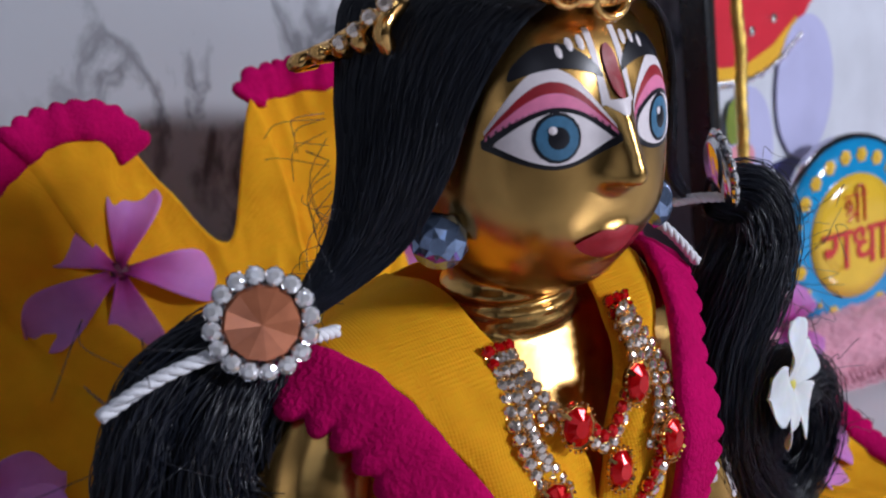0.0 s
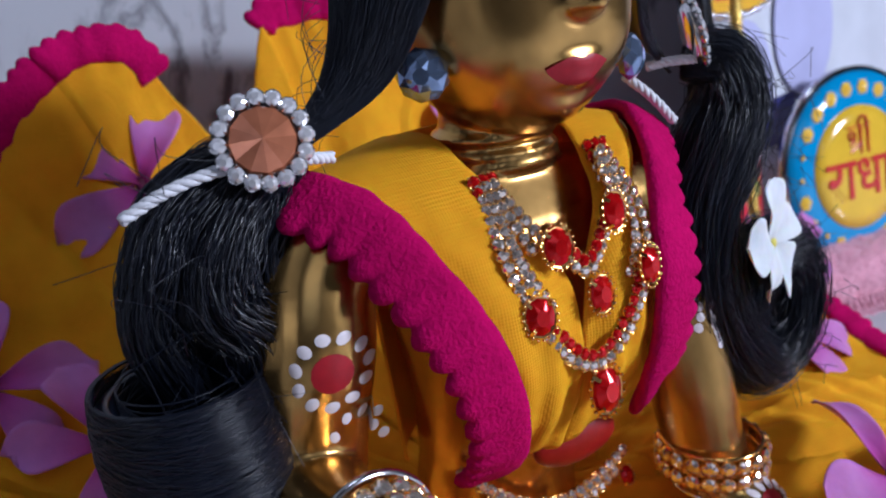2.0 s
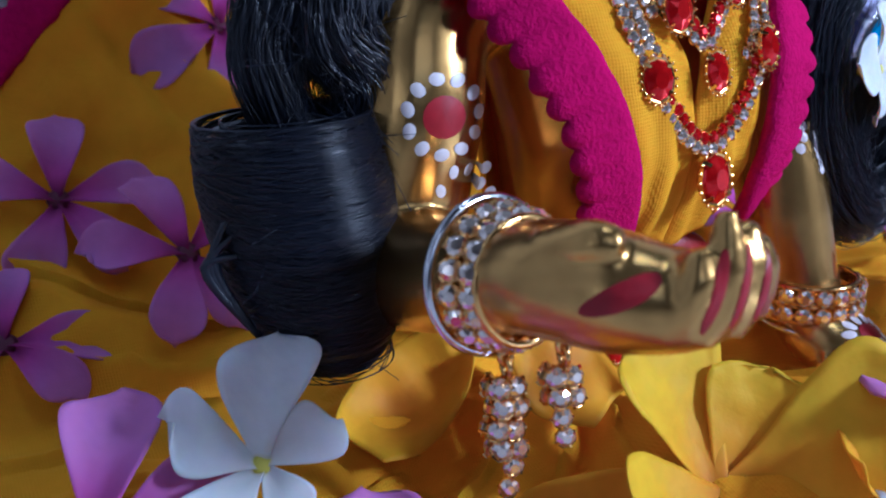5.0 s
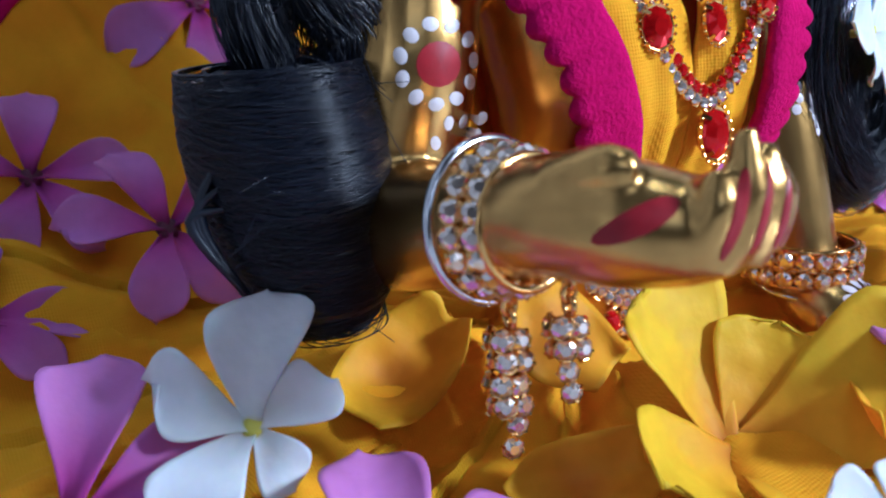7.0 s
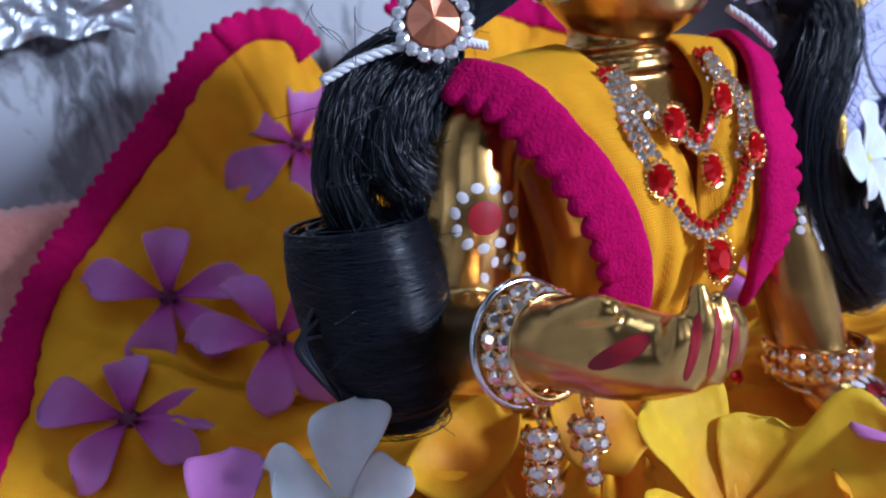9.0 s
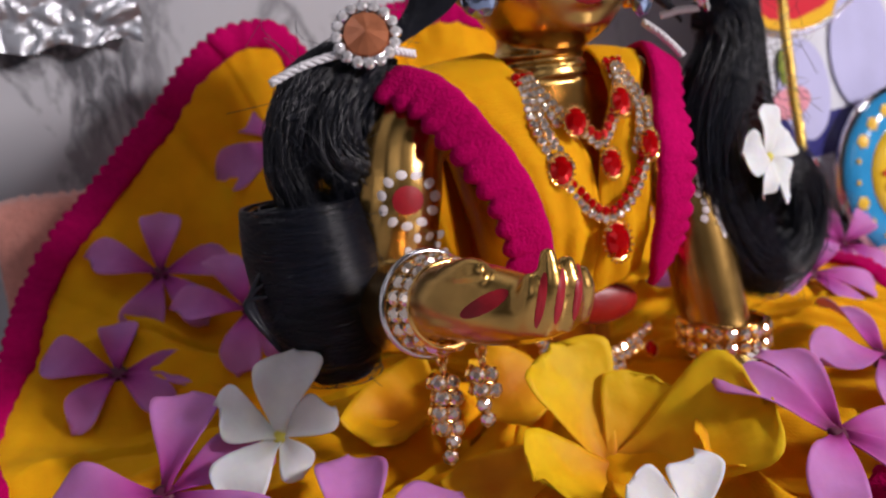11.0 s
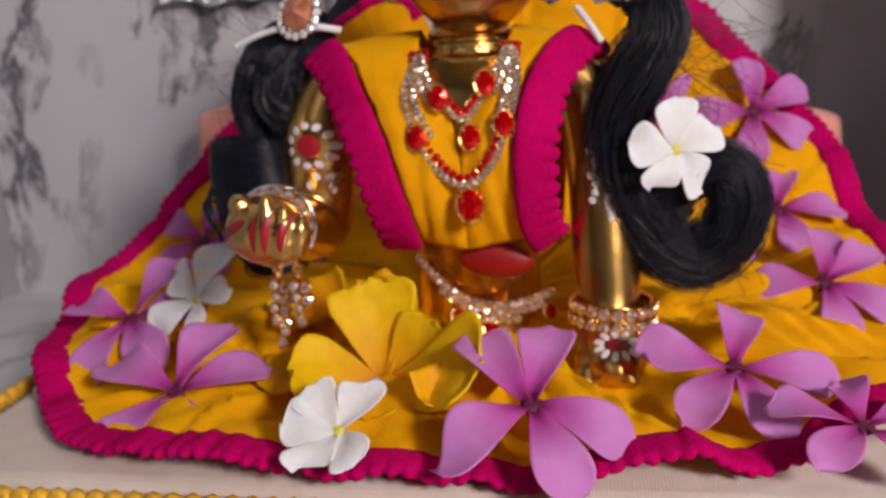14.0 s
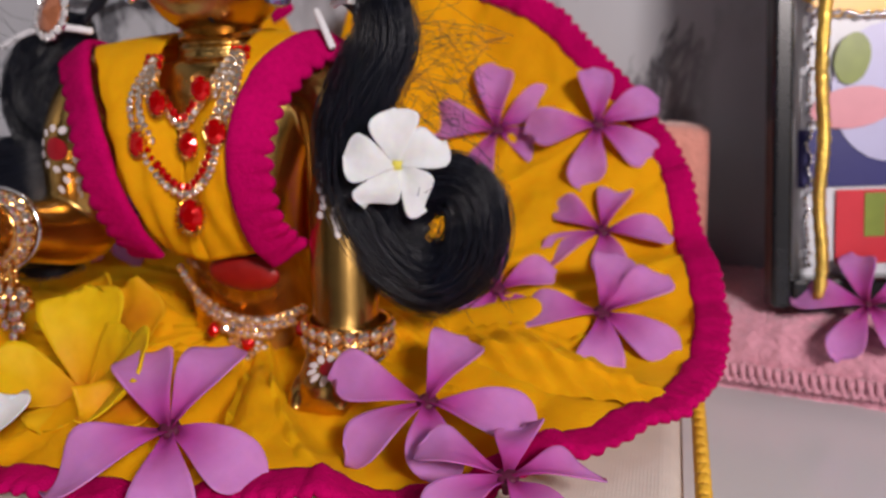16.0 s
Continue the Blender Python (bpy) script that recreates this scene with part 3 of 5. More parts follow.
# ---- flowers ----
def flower(name, label, group, at, normal, angles, length, width, material, eye_mat, cup=0.25, tip=0.5, scale=None, twist=0.0, seed=0, ragged=0.0, crumple=0.0, pin=0.0, arch=1.3, eye=0.0013):
    """Five petals round an eye. Angles in degrees from the level line across the flower's face."""
    rng = random.Random(seed)
    t = thing(name, label, "flower", group)
    n = Vector(normal).normalized()
    u = (Vector((1, 0, 0)) - n * n.x).normalized()
    v = n.cross(u)
    t.matrix_basis = Matrix(((u.x, v.x, n.x, at[0]), (u.y, v.y, n.y, at[1]), (u.z, v.z, n.z, at[2]), (0, 0, 0, 1)))
    for k, a in enumerate(angles):
        ln = length * (scale[k] if scale else rng.uniform(0.93, 1.07))
        bend, side, skew = cup * rng.uniform(0.6, 1.4), rng.uniform(-0.18, 0.18), pin + rng.uniform(-0.12, 0.12)
        corner = rng.uniform(-0.3, 0.3)
        ca, sa = math.cos(radians(a)), math.sin(radians(a))
        bm = bmesh.new()
        def leaf(p, q):
            # p along the petal, q across it
            w = width * ln * (0.14 + 0.86 * math.sin(min(1.0, p ** 1.35) * math.pi * 0.66))
            if p > 0.74:
                w *= max(0.0, 1 - ((p - 0.74) / 0.26) ** 2.6) ** 0.5 * 0.97 + 0.03
            y = (q - 0.5) * 2 * w * 0.5
            x = ln * (p + tip * 0.06 * (1 - abs(q - 0.5) * 2) * (p > 0.9)) + ragged * ln * 0.04 * math.sin(q * 23 + k) * (p > 0.85)
            y += skew * ln * p * p
            x += (1.6 * pin + corner) * ln * 0.45 * (q - 0.5) * max(0.0, p - 0.3) * 2
            z = ln * (0.16 * math.sin(p * 2.2) - bend * p * p) + side * y * 0.9 + arch * y * y / ln + 0.03 * ln * math.sin(p * 5 + q * 4 + k)
            z += 0.0004 + twist * y + 0.022 * ln * math.sin(p * 8 + 2.1 * k + (3 if q > 0.5 else 0)) * (2 * abs(q - 0.5)) ** 2 * p - 0.018 * ln * math.exp(-((q - 0.5) / 0.07) ** 2) * p * (1 - p)
            if crumple:
                z += crumple * p * (noise.noise(Vector((x * 150, y * 150, k * 3.1))) + 0.5 * noise.noise(Vector((x * 420, y * 420, k * 2.0))))
                y += crumple * 0.8 * p * noise.noise(Vector((x * 220, k * 5.0, 1.0)))
            return Vector((ca * x - sa * y, sa * x + ca * y, z))
        grid(bm, leaf, 24, 15)
        ob = part("petal", bm, material, t)
        so = ob.modifiers.new("thickness", "SOLIDIFY")
        so.thickness = 0.00025
    bm = bmesh.new()
    tube(bm, [Vector((0, 0, z)) for z in (-0.003, -0.001, 0.0006, 0.0011)], [0.0007, 0.0009, eye, eye * 0.55], 12)
    part("eye", bm, eye_mat, t)
    return t


LOOSE = [((0.0345, 0.0985, 0.0370), (-0.2, -0.6, 0.8), 40, 0.022, 0.016, 0.20),
         ((0.0800, 0.0500, 0.0350), (0.1, -0.5, 0.85), 20, 0.018, 0.013, 0.15),
         ((0.0570, 0.0890, 0.0400), (-0.1, -0.75, 0.6), 120, 0.018, 0.016, 0.16), ((0.0400, 0.0640, 0.0320), (-0.2, -0.45, 0.85), 15, 0.018, 0.014, 0.10)]
PINK = "lilac-pink five-petalled flower with a dark eye, lying on the yellow skirt"
for k, (at, nm, ang, ln) in enumerate(LILACS):
    flower("lilac_flower", PINK, "lilac flowers on the skirt", at, nm, ang, ln, 0.54, LILAC, EYE_DARK, 0.2, 0.6, seed=10 + k, eye=0.0023)
flower("lilac_flower", "lilac-pink five-petalled flower resting on the pink crochet mat", "lilac flowers on the skirt", (0.2410, 0.1640, 0.0290), (-0.2, -0.7, 0.7), (100, 20, -60, -120, 165), 0.0180, 0.55, LILAC, EYE_DARK, 0.2, 0.6, seed=40)
WHITE = "white flowers"
flower("white_flower", "white five-petalled flower with a yellow eye on the skirt", WHITE, (0.0071, 0.0847, 0.0441), (-0.25, -0.7, 0.65), (74, 8, -72, -148, 146), 0.0122, 0.80, WHITEP, EYE_GREEN, 0.05, 0.3, (1.34, 0.88, 0.74, 1.12, 1.06), seed=51, pin=-0.10, arch=0.35)
flower("white_flower", "white five-petalled flower tucked into the black curl", WHITE, (0.1283, 0.0862, 0.0798), (0.3, -0.94, 0.12), (100, 28, -44, -116, 172), 0.0112, 0.92, WHITEP, EYE_GREEN, 0.1, 0.3, seed=52, pin=-0.13, arch=0.3)
flower("white_flower", "white curled flower lying at the skirt's front hem", WHITE, (0.0586, 0.0333, 0.0328), (-0.1, -0.55, 0.8), (133, 60, -50, -112, -179), 0.0112, 0.88, WHITEP, EYE_GREEN, -0.1, 0.3, seed=53, pin=-0.12, arch=0.5)
flower("yellow_flower", "large yellow trumpet flower with broad ragged petals, on the skirt", "", (0.0620, 0.0595, 0.0320), (-0.05, -0.6, 0.8), (182, 100, 46, -12, -95), 0.0200, 0.95, YELLOWP, YELLOWP, -0.40, 0.3, (0.95, 1.1, 0.8, 1.25, 0.6), seed=61, ragged=0.35, crumple=0.0010, arch=0.75)


def loose_petal(at, normal, turn, length, width, curl, seed):
    """A single broad petal with a wavy torn edge."""
    n = Vector(normal).normalized()
    t = tagged(new("yellow_petal"), "loose bright yellow petal with a torn wavy edge, on the skirt", "petal", "loose yellow petals")
    t.empty_display_size = 0.004
    t.matrix_basis = facing(Vector(at), n, turn)
    bm = bmesh.new()
    def leaf(p, q):
        w = width * (0.35 + 0.65 * math.sin(math.pi * min(1, 0.12 + p * 0.8)))
        y = (q - 0.5) * w * (1 + 0.04 * math.sin(p * 9 + seed))
        x = length * (p - 0.5) + 0.0004 * math.sin(q * 11 + seed) * (p > 0.8)
        z = curl * length * (4 * (p - 0.5) ** 2 + 1.5 * (q - 0.5) ** 2) + 0.0011 * noise.noise(Vector((x * 190, y * 190, seed))) + 0.0010 * math.sin(q * 6 + p * 3 + seed)
        return Vector((x, y, z + 0.0012))
    grid(bm, leaf, 22, 14)
    ob = part("blade", bm, YELLOWP, t)
    ob.modifiers.new("thickness", "SOLIDIFY").thickness = 0.0003


for k, (at, nm, turn, ln, w, cu) in enumerate(LOOSE):
    loose_petal(at, nm, turn, ln, w, cu, k * 1.7)


# ---- the brass idol, one mesh with its painted marks ----
AXIS_X = 0.0795


def head_verts(bm):
    c, r = Vector((0.081, 0.0995, 0.1305)), (0.0186, 0.0178, 0.0222)
    made = bmesh.ops.create_uvsphere(bm, u_segments=96, v_segments=72, radius=1)["verts"]
    for v in made:
        d = v.co.copy()
        k = (abs(d.x) ** 2.3 + abs(d.y) ** 2.3 + abs(d.z) ** 2.3) ** (-1 / 2.3)
        taper = 1 - 0.16 * max(0, -d.z) ** 2
        p = Vector((r[0] * d.x * k * taper, r[1] * d.y * k, r[2] * d.z * k))
        z = p.z + c.z
        if p.y < 0:
            f = (0.1415 - z) / 0.0135 if 0.128 < z < 0.1415 else (math.exp(-((z - 0.128) / 0.0013) ** 2) if z <= 0.128 else 0)
            p.y -= 0.0050 * f * math.exp(-(p.x / (0.0014 + 0.0012 * f)) ** 2)
            p.y -= 0.0009 * math.exp(-((abs(p.x) - 0.0022) / 0.0012) ** 2 - ((z - 0.1283) / 0.0012) ** 2)
            p.y -= 0.0016 * math.exp(-(p.x / 0.0042) ** 2 - ((z - 0.1203) / 0.0012) ** 2)
            p.y -= 0.0018 * math.exp(-(p.x / 0.0036) ** 2 - ((z - 0.1178) / 0.0013) ** 2)
            p.y -= 0.0016 * math.exp(-(p.x / 0.0050) ** 2 - ((z - 0.1125) / 0.0028) ** 2)
            p.y -= 0.0010 * math.exp(-((abs(p.x) - 0.0098) / 0.005) ** 2 - ((z - 0.122) / 0.005) ** 2)
        v.co = p + c


def idol():
    bm = bmesh.new()
    head_verts(bm)
    # neck with its rings, torso
    def ell(u, v, rows):
        z, cx, cy, a, b = [ramp_at([r[k] for r in rows], v) for k in range(5)]
        an = 2 * math.pi * u
        return Vector((cx + a * math.cos(an), cy + b * math.sin(an), z))
    torso = [(0.024, 0.0785, 0.111, 0.019, 0.013), (0.036, 0.0785, 0.111, 0.0175, 0.012), (0.05, 0.0785, 0.108, 0.0165, 0.012), (0.062, 0.0785, 0.104, 0.018, 0.014),
             (0.075, 0.0785, 0.1015, 0.0205, 0.0165), (0.087, 0.0785, 0.101, 0.0235, 0.0155), (0.096, 0.0785, 0.1025, 0.0270, 0.0125), (0.102, 0.0785, 0.104, 0.0240, 0.0098),
             (0.1035, 0.079, 0.104, 0.011, 0.0092), (0.109, 0.0795, 0.1035, 0.0096, 0.0086), (0.114, 0.080, 0.103, 0.0095, 0.0085)]
    vs = grid(bm, lambda u, v: ell(u, v, torso), 64, 90, closed=True)
    bm.faces.new([r[0] for r in vs][::-1]), bm.faces.new([r[-1] for r in vs])
    for z, r in ((0.1040, 0.0105), (0.1058, 0.0102), (0.1085, 0.0101)):
        tube(bm, [Vector((0.0795 + r * math.cos(a), 0.1035 + r * 0.92 * math.sin(a), z)) for a in (k * math.pi / 20 for k in range(41))], 0.0008, 8)
    # raised arm, bent at the elbow, with a cupped palm
    tube(bm, spline([(0.050, 0.103, 0.0985), (0.0430, 0.1005, 0.0925), (0.0400, 0.0985, 0.083), (0.0375, 0.1005, 0.071), (0.0355, 0.0985, 0.0625), (0.0345, 0.088, 0.0625), (0.0340, 0.076, 0.0655), (0.0342, 0.066, 0.0678)], 44),
         [0.0098, 0.0096, 0.0098, 0.0104, 0.0106, 0.0084, 0.0070, 0.0064], 24)
    tube(bm, spline([(0.0342, 0.068, 0.0676), (0.0352, 0.0605, 0.0692), (0.0376, 0.0540, 0.0692), (0.0415, 0.0495, 0.0686), (0.0462, 0.0478, 0.0688), (0.0490, 0.0482, 0.0700)], 30), [0.0062, 0.0067, 0.0066, 0.0056, 0.0046, 0.0032], 24)
    for line in ([(0.0388, 0.0485, 0.0662), (0.0402, 0.0455, 0.0710), (0.0409, 0.0457, 0.0752)], [(0.0420, 0.0470, 0.0656), (0.0432, 0.0445, 0.0710), (0.0437, 0.0450, 0.0786)],
                 [(0.0455, 0.0464, 0.0657), (0.0466, 0.0447, 0.0710), (0.0471, 0.0455, 0.0768)], [(0.0485, 0.0470, 0.0662), (0.0497, 0.0461, 0.0705), (0.0503, 0.0468, 0.0745)]):
        tube(bm, spline(line, 16), [0.0026, 0.0025, 0.0022, 0.0011], 14)
    tube(bm, spline([(0.0335, 0.0590, 0.0732), (0.0345, 0.0535, 0.0752), (0.0362, 0.0508, 0.0752)], 10), [0.0030, 0.0026, 0.0017], 14)
    # straight arm with the hand set down on the cloth
    tube(bm, spline([(0.100, 0.103, 0.0985), (0.1075, 0.1015, 0.093), (0.1105, 0.0985, 0.083), (0.1118, 0.0945, 0.069), (0.1125, 0.0915, 0.055), (0.1130, 0.0890, 0.044), (0.1130, 0.0868, 0.037)], 40),
         [0.0098, 0.0088, 0.0084, 0.0082, 0.0082, 0.0078, 0.0078], 24)
    ball(bm, (0.1135, 0.0800, 0.0330), (0.0084, 0.0120, 0.0062), 26, pose(0, 0, 0, 24, 0, 6))
    for k in range(4):
        x = 0.1068 + 0.0036 * k
        tube(bm, spline([(x, 0.077, 0.0320), (x, 0.0730, 0.0298), (x, 0.0700, 0.0272 + 0.0006 * (k % 2))], 10), [0.0023, 0.0022, 0.0017], 12)
    bmesh.ops.recalc_face_normals(bm, faces=bm.faces)
    me = bpy.data.meshes.new("raw")
    bm.to_mesh(me)
    bm.free()
    ob = new("raw", me)
    rm = ob.modifiers.new("fuse", "REMESH")
    rm.mode, rm.voxel_size = "VOXEL", 0.00055
    sm = ob.modifiers.new("smooth", "SMOOTH")
    sm.factor, sm.iterations = 0.5, 6
    dg = bpy.context.evaluated_depsgraph_get()
    bm = bmesh.new()
    bm.from_object(ob, dg)
    bpy.data.objects.remove(ob)
    from mathutils.bvhtree import BVHTree
    tree = BVHTree.FromBMesh(bm)
    slots = [BRASS, PWHITE, PRED, PPINK, PBLACK, PBLUE]

    def on_face(x0, x1, low, high, mi, eps, nu=24, nv=5):
        def fn(u, v):
            x = x0 + (x1 - x0) * u
            z = low(u) + (high(u) - low(u)) * v
            hit = tree.ray_cast(Vector((0.081 + x, 0.02, z)), Vector((0, 1, 0)))[0]
            return (hit or Vector((0.081 + x, 0.09, z))) - Vector((0, eps, 0))
        grid(bm, fn, nu, nv, mi)

    def spot(c, way, ru, rv, rot, mi, eps=0.00012):
        w = Vector(way).normalized()
        u = w.orthogonal().normalized() if abs(w.z) > 0.9 else Vector((0, 0, 1)).cross(w).normalized()
        v = w.cross(u)
        cr, sr = math.cos(radians(rot)), math.sin(radians(rot))
        def fn(a, r):
            p, q = ru * r * math.cos(2 * math.pi * a), rv * r * math.sin(2 * math.pi * a)
            o = Vector(c) + u * (p * cr - q * sr) + v * (p * sr + q * cr)
            hit = tree.ray_cast(o - w * 0.03, w)[0]
            if hit is None or (hit - o).length > 0.012:
                hit = o
            return hit - w * (eps + 0.00012 * (1 - r * r))
        grid(bm, fn, 16, 4, mi, closed=True)

    sin = math.sin
    for m in (-1, 1):
        x0, x1 = (-0.0156, -0.0016) if m < 0 else (0.0016, 0.0156)
        s = lambda u: max(0.0, sin(math.pi * u))
        up = lambda u: 0.1334 + 0.0038 * s(u) ** 0.8
        dn = lambda u: 0.1334 - 0.0029 * s(u) ** 0.9
        on_face(x0 - 0.0003, x1 + 0.0003, lambda u: dn(u) - 0.0004, lambda u: up(u) + 0.0005, 4, 0.00010)
        on_face(x0 + 0.0004, x1 - 0.0004, lambda u: dn(u) + 0.00015, lambda u: up(u) - 0.00015, 1, 0.00018)
        on_face(x0, x1, lambda u: up(u) + 0.0004, lambda u: up(u) + 0.0004 + 0.0017 * (0.25 + 0.75 * s(u)), 3, 0.00010)
        on_face(x0, x1, lambda u: up(u) + 0.0004 + 0.0017 * (0.25 + 0.75 * s(u)), lambda u: up(u) + 0.0004 + 0.0030 * (0.25 + 0.75 * s(u)), 2, 0.00012)
        on_face(x0, x1, lambda u: up(u) + 0.0004 + 0.0030 * (0.25 + 0.75 * s(u)), lambda u: up(u) + 0.0004 + 0.0046 * (0.25 + 0.75 * s(u)), 1, 0.00010)
        bx0, bx1 = (-0.0128, -0.0016) if m < 0 else (0.0016, 0.0128)
        brow = lambda u: 0.1398 + 0.0022 * s(0.15 + 0.75 * u)
        on_face(bx0, bx1, brow, lambda u: brow(u) + 0.0004 + 0.0025 * s(u) ** 0.6, 4, 0.00016)
        spot((0.081 + m * 0.0087, 0.083, 0.1340), (0, 1, 0), 0.0029, 0.0031, 0, 4, 0.00024)
        spot((0.081 + m * 0.0087, 0.083, 0.1340), (0, 1, 0), 0.0025, 0.0027, 0, 5, 0.00032)
        spot((0.081 + m * 0.0087, 0.083, 0.1340), (0, 1, 0), 0.0013, 0.0014, 0, 4, 0.00040)
        spot((0.081 + m * 0.0087 - 0.0007, 0.083, 0.1350), (0, 1, 0), 0.0005, 0.0005, 0, 1, 0.00050)
        on_face(m * 0.0021 - 0.0005, m * 0.0021 + 0.0005, lambda u: 0.1372, lambda u: 0.1462, 1, 0.0001, 5, 14)
        for k in range(3):
            spot((0.081 + m * (0.0035 + 0.0016 * k), 0.085, 0.1447 - 0.00022 * k * k), (0, 1, 0), 0.0005, 0.0009, 0, 1)
    on_face(-0.0011, 0.0011, lambda u: 0.1405 - 0.0027 * sin(math.pi * u) ** 0.5, lambda u: 0.1425 + 0.0018 * sin(math.pi * u) ** 0.6, 2, 0.0003, 12, 12)
    on_face(-0.0026, 0.0026, lambda u: 0.1356 + 0.0020 * abs(2 * u - 1), lambda u: 0.1378, 1, 0.0001, 10, 5)
    on_face(-0.0060, 0.0050, lambda u: 0.1197 - 0.0028 * sin(math.pi * u) ** 0.75, lambda u: 0.1198 + 0.0016 * sin(math.pi * u) ** 0.9 - 0.0005 * math.exp(-((u - 0.5) / 0.09) ** 2), 2, 0.00035, 36, 18)
    spot((0.0855, 0.084, 0.1120), (0, 1, 0), 0.0004, 0.0006, 0, 4)
    # painted blossoms on the arms, lines on the palm
    way = Vector((0.45, 0.89, -0.05))
    c = Vector((0.0402, 0.0910, 0.0830))
    spot(c, way, 0.0030, 0.0029, 0, 2)
    for k in range(11):
        a = 2 * math.pi * k / 11
        spot(c + Vector((0.0050 * math.cos(a) * 0.9, -0.0024 * math.cos(a), 0.0051 * math.sin(a))), way, 0.0009, 0.0011, k * 33, 1)
    for dx, dz in ((0.0008, -0.0078), (0.0028, -0.0080), (0.004, -0.0098), (-0.001, -0.0102), (0.0048, -0.0076), (0.0052, -0.0112)):
        spot(c + Vector((dx, -dx * 0.5, dz)), way, 0.0007, 0.0010, dx * 9000, 1)
    way2 = Vector((-0.2, 0.97, 0.0))
    spot((0.1130, 0.088, 0.0790), way2, 0.0014, 0.0024, -12, 2)
    for k in range(9):
        spot((0.1095 + 0.0006 * math.sin(k * 2.2), 0.088, 0.0835 - 0.0019 * k), way2, 0.0008, 0.0009, 0, 1)
        spot((0.1128 + 0.0004 * math.sin(k), 0.088, 0.0745 - 0.0013 * k), way2, 0.0008, 0.0008, 0, 1)
    top = Vector((0.0, 0.75, -0.66))
    c2 = Vector((0.1146, 0.0758, 0.0345))
    spot(c2, top, 0.0024, 0.0018, 0, 2)
    for k in range(11):
        a = 2 * math.pi * k / 11
        spot(c2 + Vector((0.0044 * math.cos(a), 0.0020 * math.sin(a), 0.0023 * math.sin(a))), top, 0.0013, 0.0008, -math.degrees(a), 1)
    palm = Vector((0.35, 0.9, -0.15))
    spot((0.0352, 0.0515, 0.0706), palm, 0.0042, 0.0013, -24, 2)
    for x in (0.0420, 0.0452, 0.0485):
        spot((x, 0.0460, 0.0708), palm, 0.0007, 0.0044, 14, 2)
    me = bpy.data.meshes.new("idol_statue")
    bm.to_mesh(me)
    bm.free()
    for m in slots:
        me.materials.append(m)
    for p in me.polygons:
        p.use_smooth = True
    ob = new("idol_statue", me)
    return tagged(ob, "polished brass seated idol with large painted eyes and red lips", "statue")


idol()


# ---- clothes of the idol ----
def bodice():
    t = thing("bodice", "yellow cotton bodice with broad magenta felt edging", "clothing")
    inner = [(0.066, 0.117, 0.1080), (0.0665, 0.104, 0.1098), (0.0680, 0.0940, 0.1050), (0.0715, 0.0865, 0.0965), (0.0768, 0.0832, 0.0880), (0.0785, 0.0826, 0.0760), (0.0785, 0.0850, 0.0650), (0.0785, 0.0890, 0.0560)]
    left = [(0.0425, 0.1160, 0.1020), (0.0408, 0.1020, 0.1062), (0.0462, 0.0915, 0.1030), (0.0512, 0.0850, 0.0945), (0.0560, 0.0802, 0.0845), (0.0594, 0.0790, 0.0740), (0.0616, 0.0825, 0.0640), (0.0625, 0.0885, 0.0570)]
    right = [(0.1090, 0.1160, 0.1020), (0.1090, 0.1020, 0.1062), (0.1040, 0.0915, 0.1035), (0.0990, 0.0840, 0.0955), (0.0964, 0.0795, 0.0850), (0.0960, 0.0803, 0.0740), (0.0965, 0.0845, 0.0640), (0.0990, 0.0905, 0.0575)]
    for m, edge in ((1, left), (-1, right)):
        sh = Vector((0.0052 * m, 0.0012, 0.0012))
        o = [p + sh for p in spline(edge, 60)]
        i = [Vector((q.x if m > 0 else 0.1570 - q.x, q.y, q.z)) for q in spline(inner, 60)]
        bm = bmesh.new()
        def panel(u, v):
            k = min(int(u * 59 + 0.5), 59)
            p = o[k].lerp(i[k], v)
            out = Vector((p.x - AXIS_X, p.y - 0.103, 0.002)).normalized()
            return p + out * (0.0012 * math.sin(math.pi * v) + 0.0007 * noise.noise(p * 190) + 0.0005 * math.sin(v * 14 + u * 9) * u)
        grid(bm, panel, 60, 22)
        bmesh.ops.recalc_face_normals(bm, faces=bm.faces)
        ob = part("front_panel", bm, YELLOW, t)
        so = ob.modifiers.new("thickness", "SOLIDIFY")
        so.thickness, so.offset = 0.0006, 0
        pts = resample(spline(edge, 300), 0.0006)
        nm = [Vector(((p.x - AXIS_X) * (0.22 if m > 0 else 0.3), min(-0.002, p.y - 0.106) * 1.3, max(0.0, p.z - 0.098) * 2.0)).normalized() for p in pts]
        bm = band(pts, nm, 0.0100, 0.0030, 0.0044, 0.0020, 0.0003, False, 1 if m > 0 else -1)
        part("felt_edging", bm, MAGENTA, t, "scalloped magenta felt edging")
    # cloth across the back and below the panels
    bm = bmesh.new()
    def back(u, v):
        a = math.pi * (0.06 + 0.88 * u)
        z = 0.052 + 0.054 * v
        a0 = 0.0225 + 0.004 * v
        return Vector((AXIS_X + a0 * math.cos(a), 0.104 + 0.0155 * math.sin(a), z + 0.002 * math.sin(a)))
    grid(bm, back, 40, 20)
    ob = part("back_panel", bm, YELLOW, t)
    so = ob.modifiers.new("thickness", "SOLIDIFY")
    so.thickness = 0.0006
    return t


bodice()


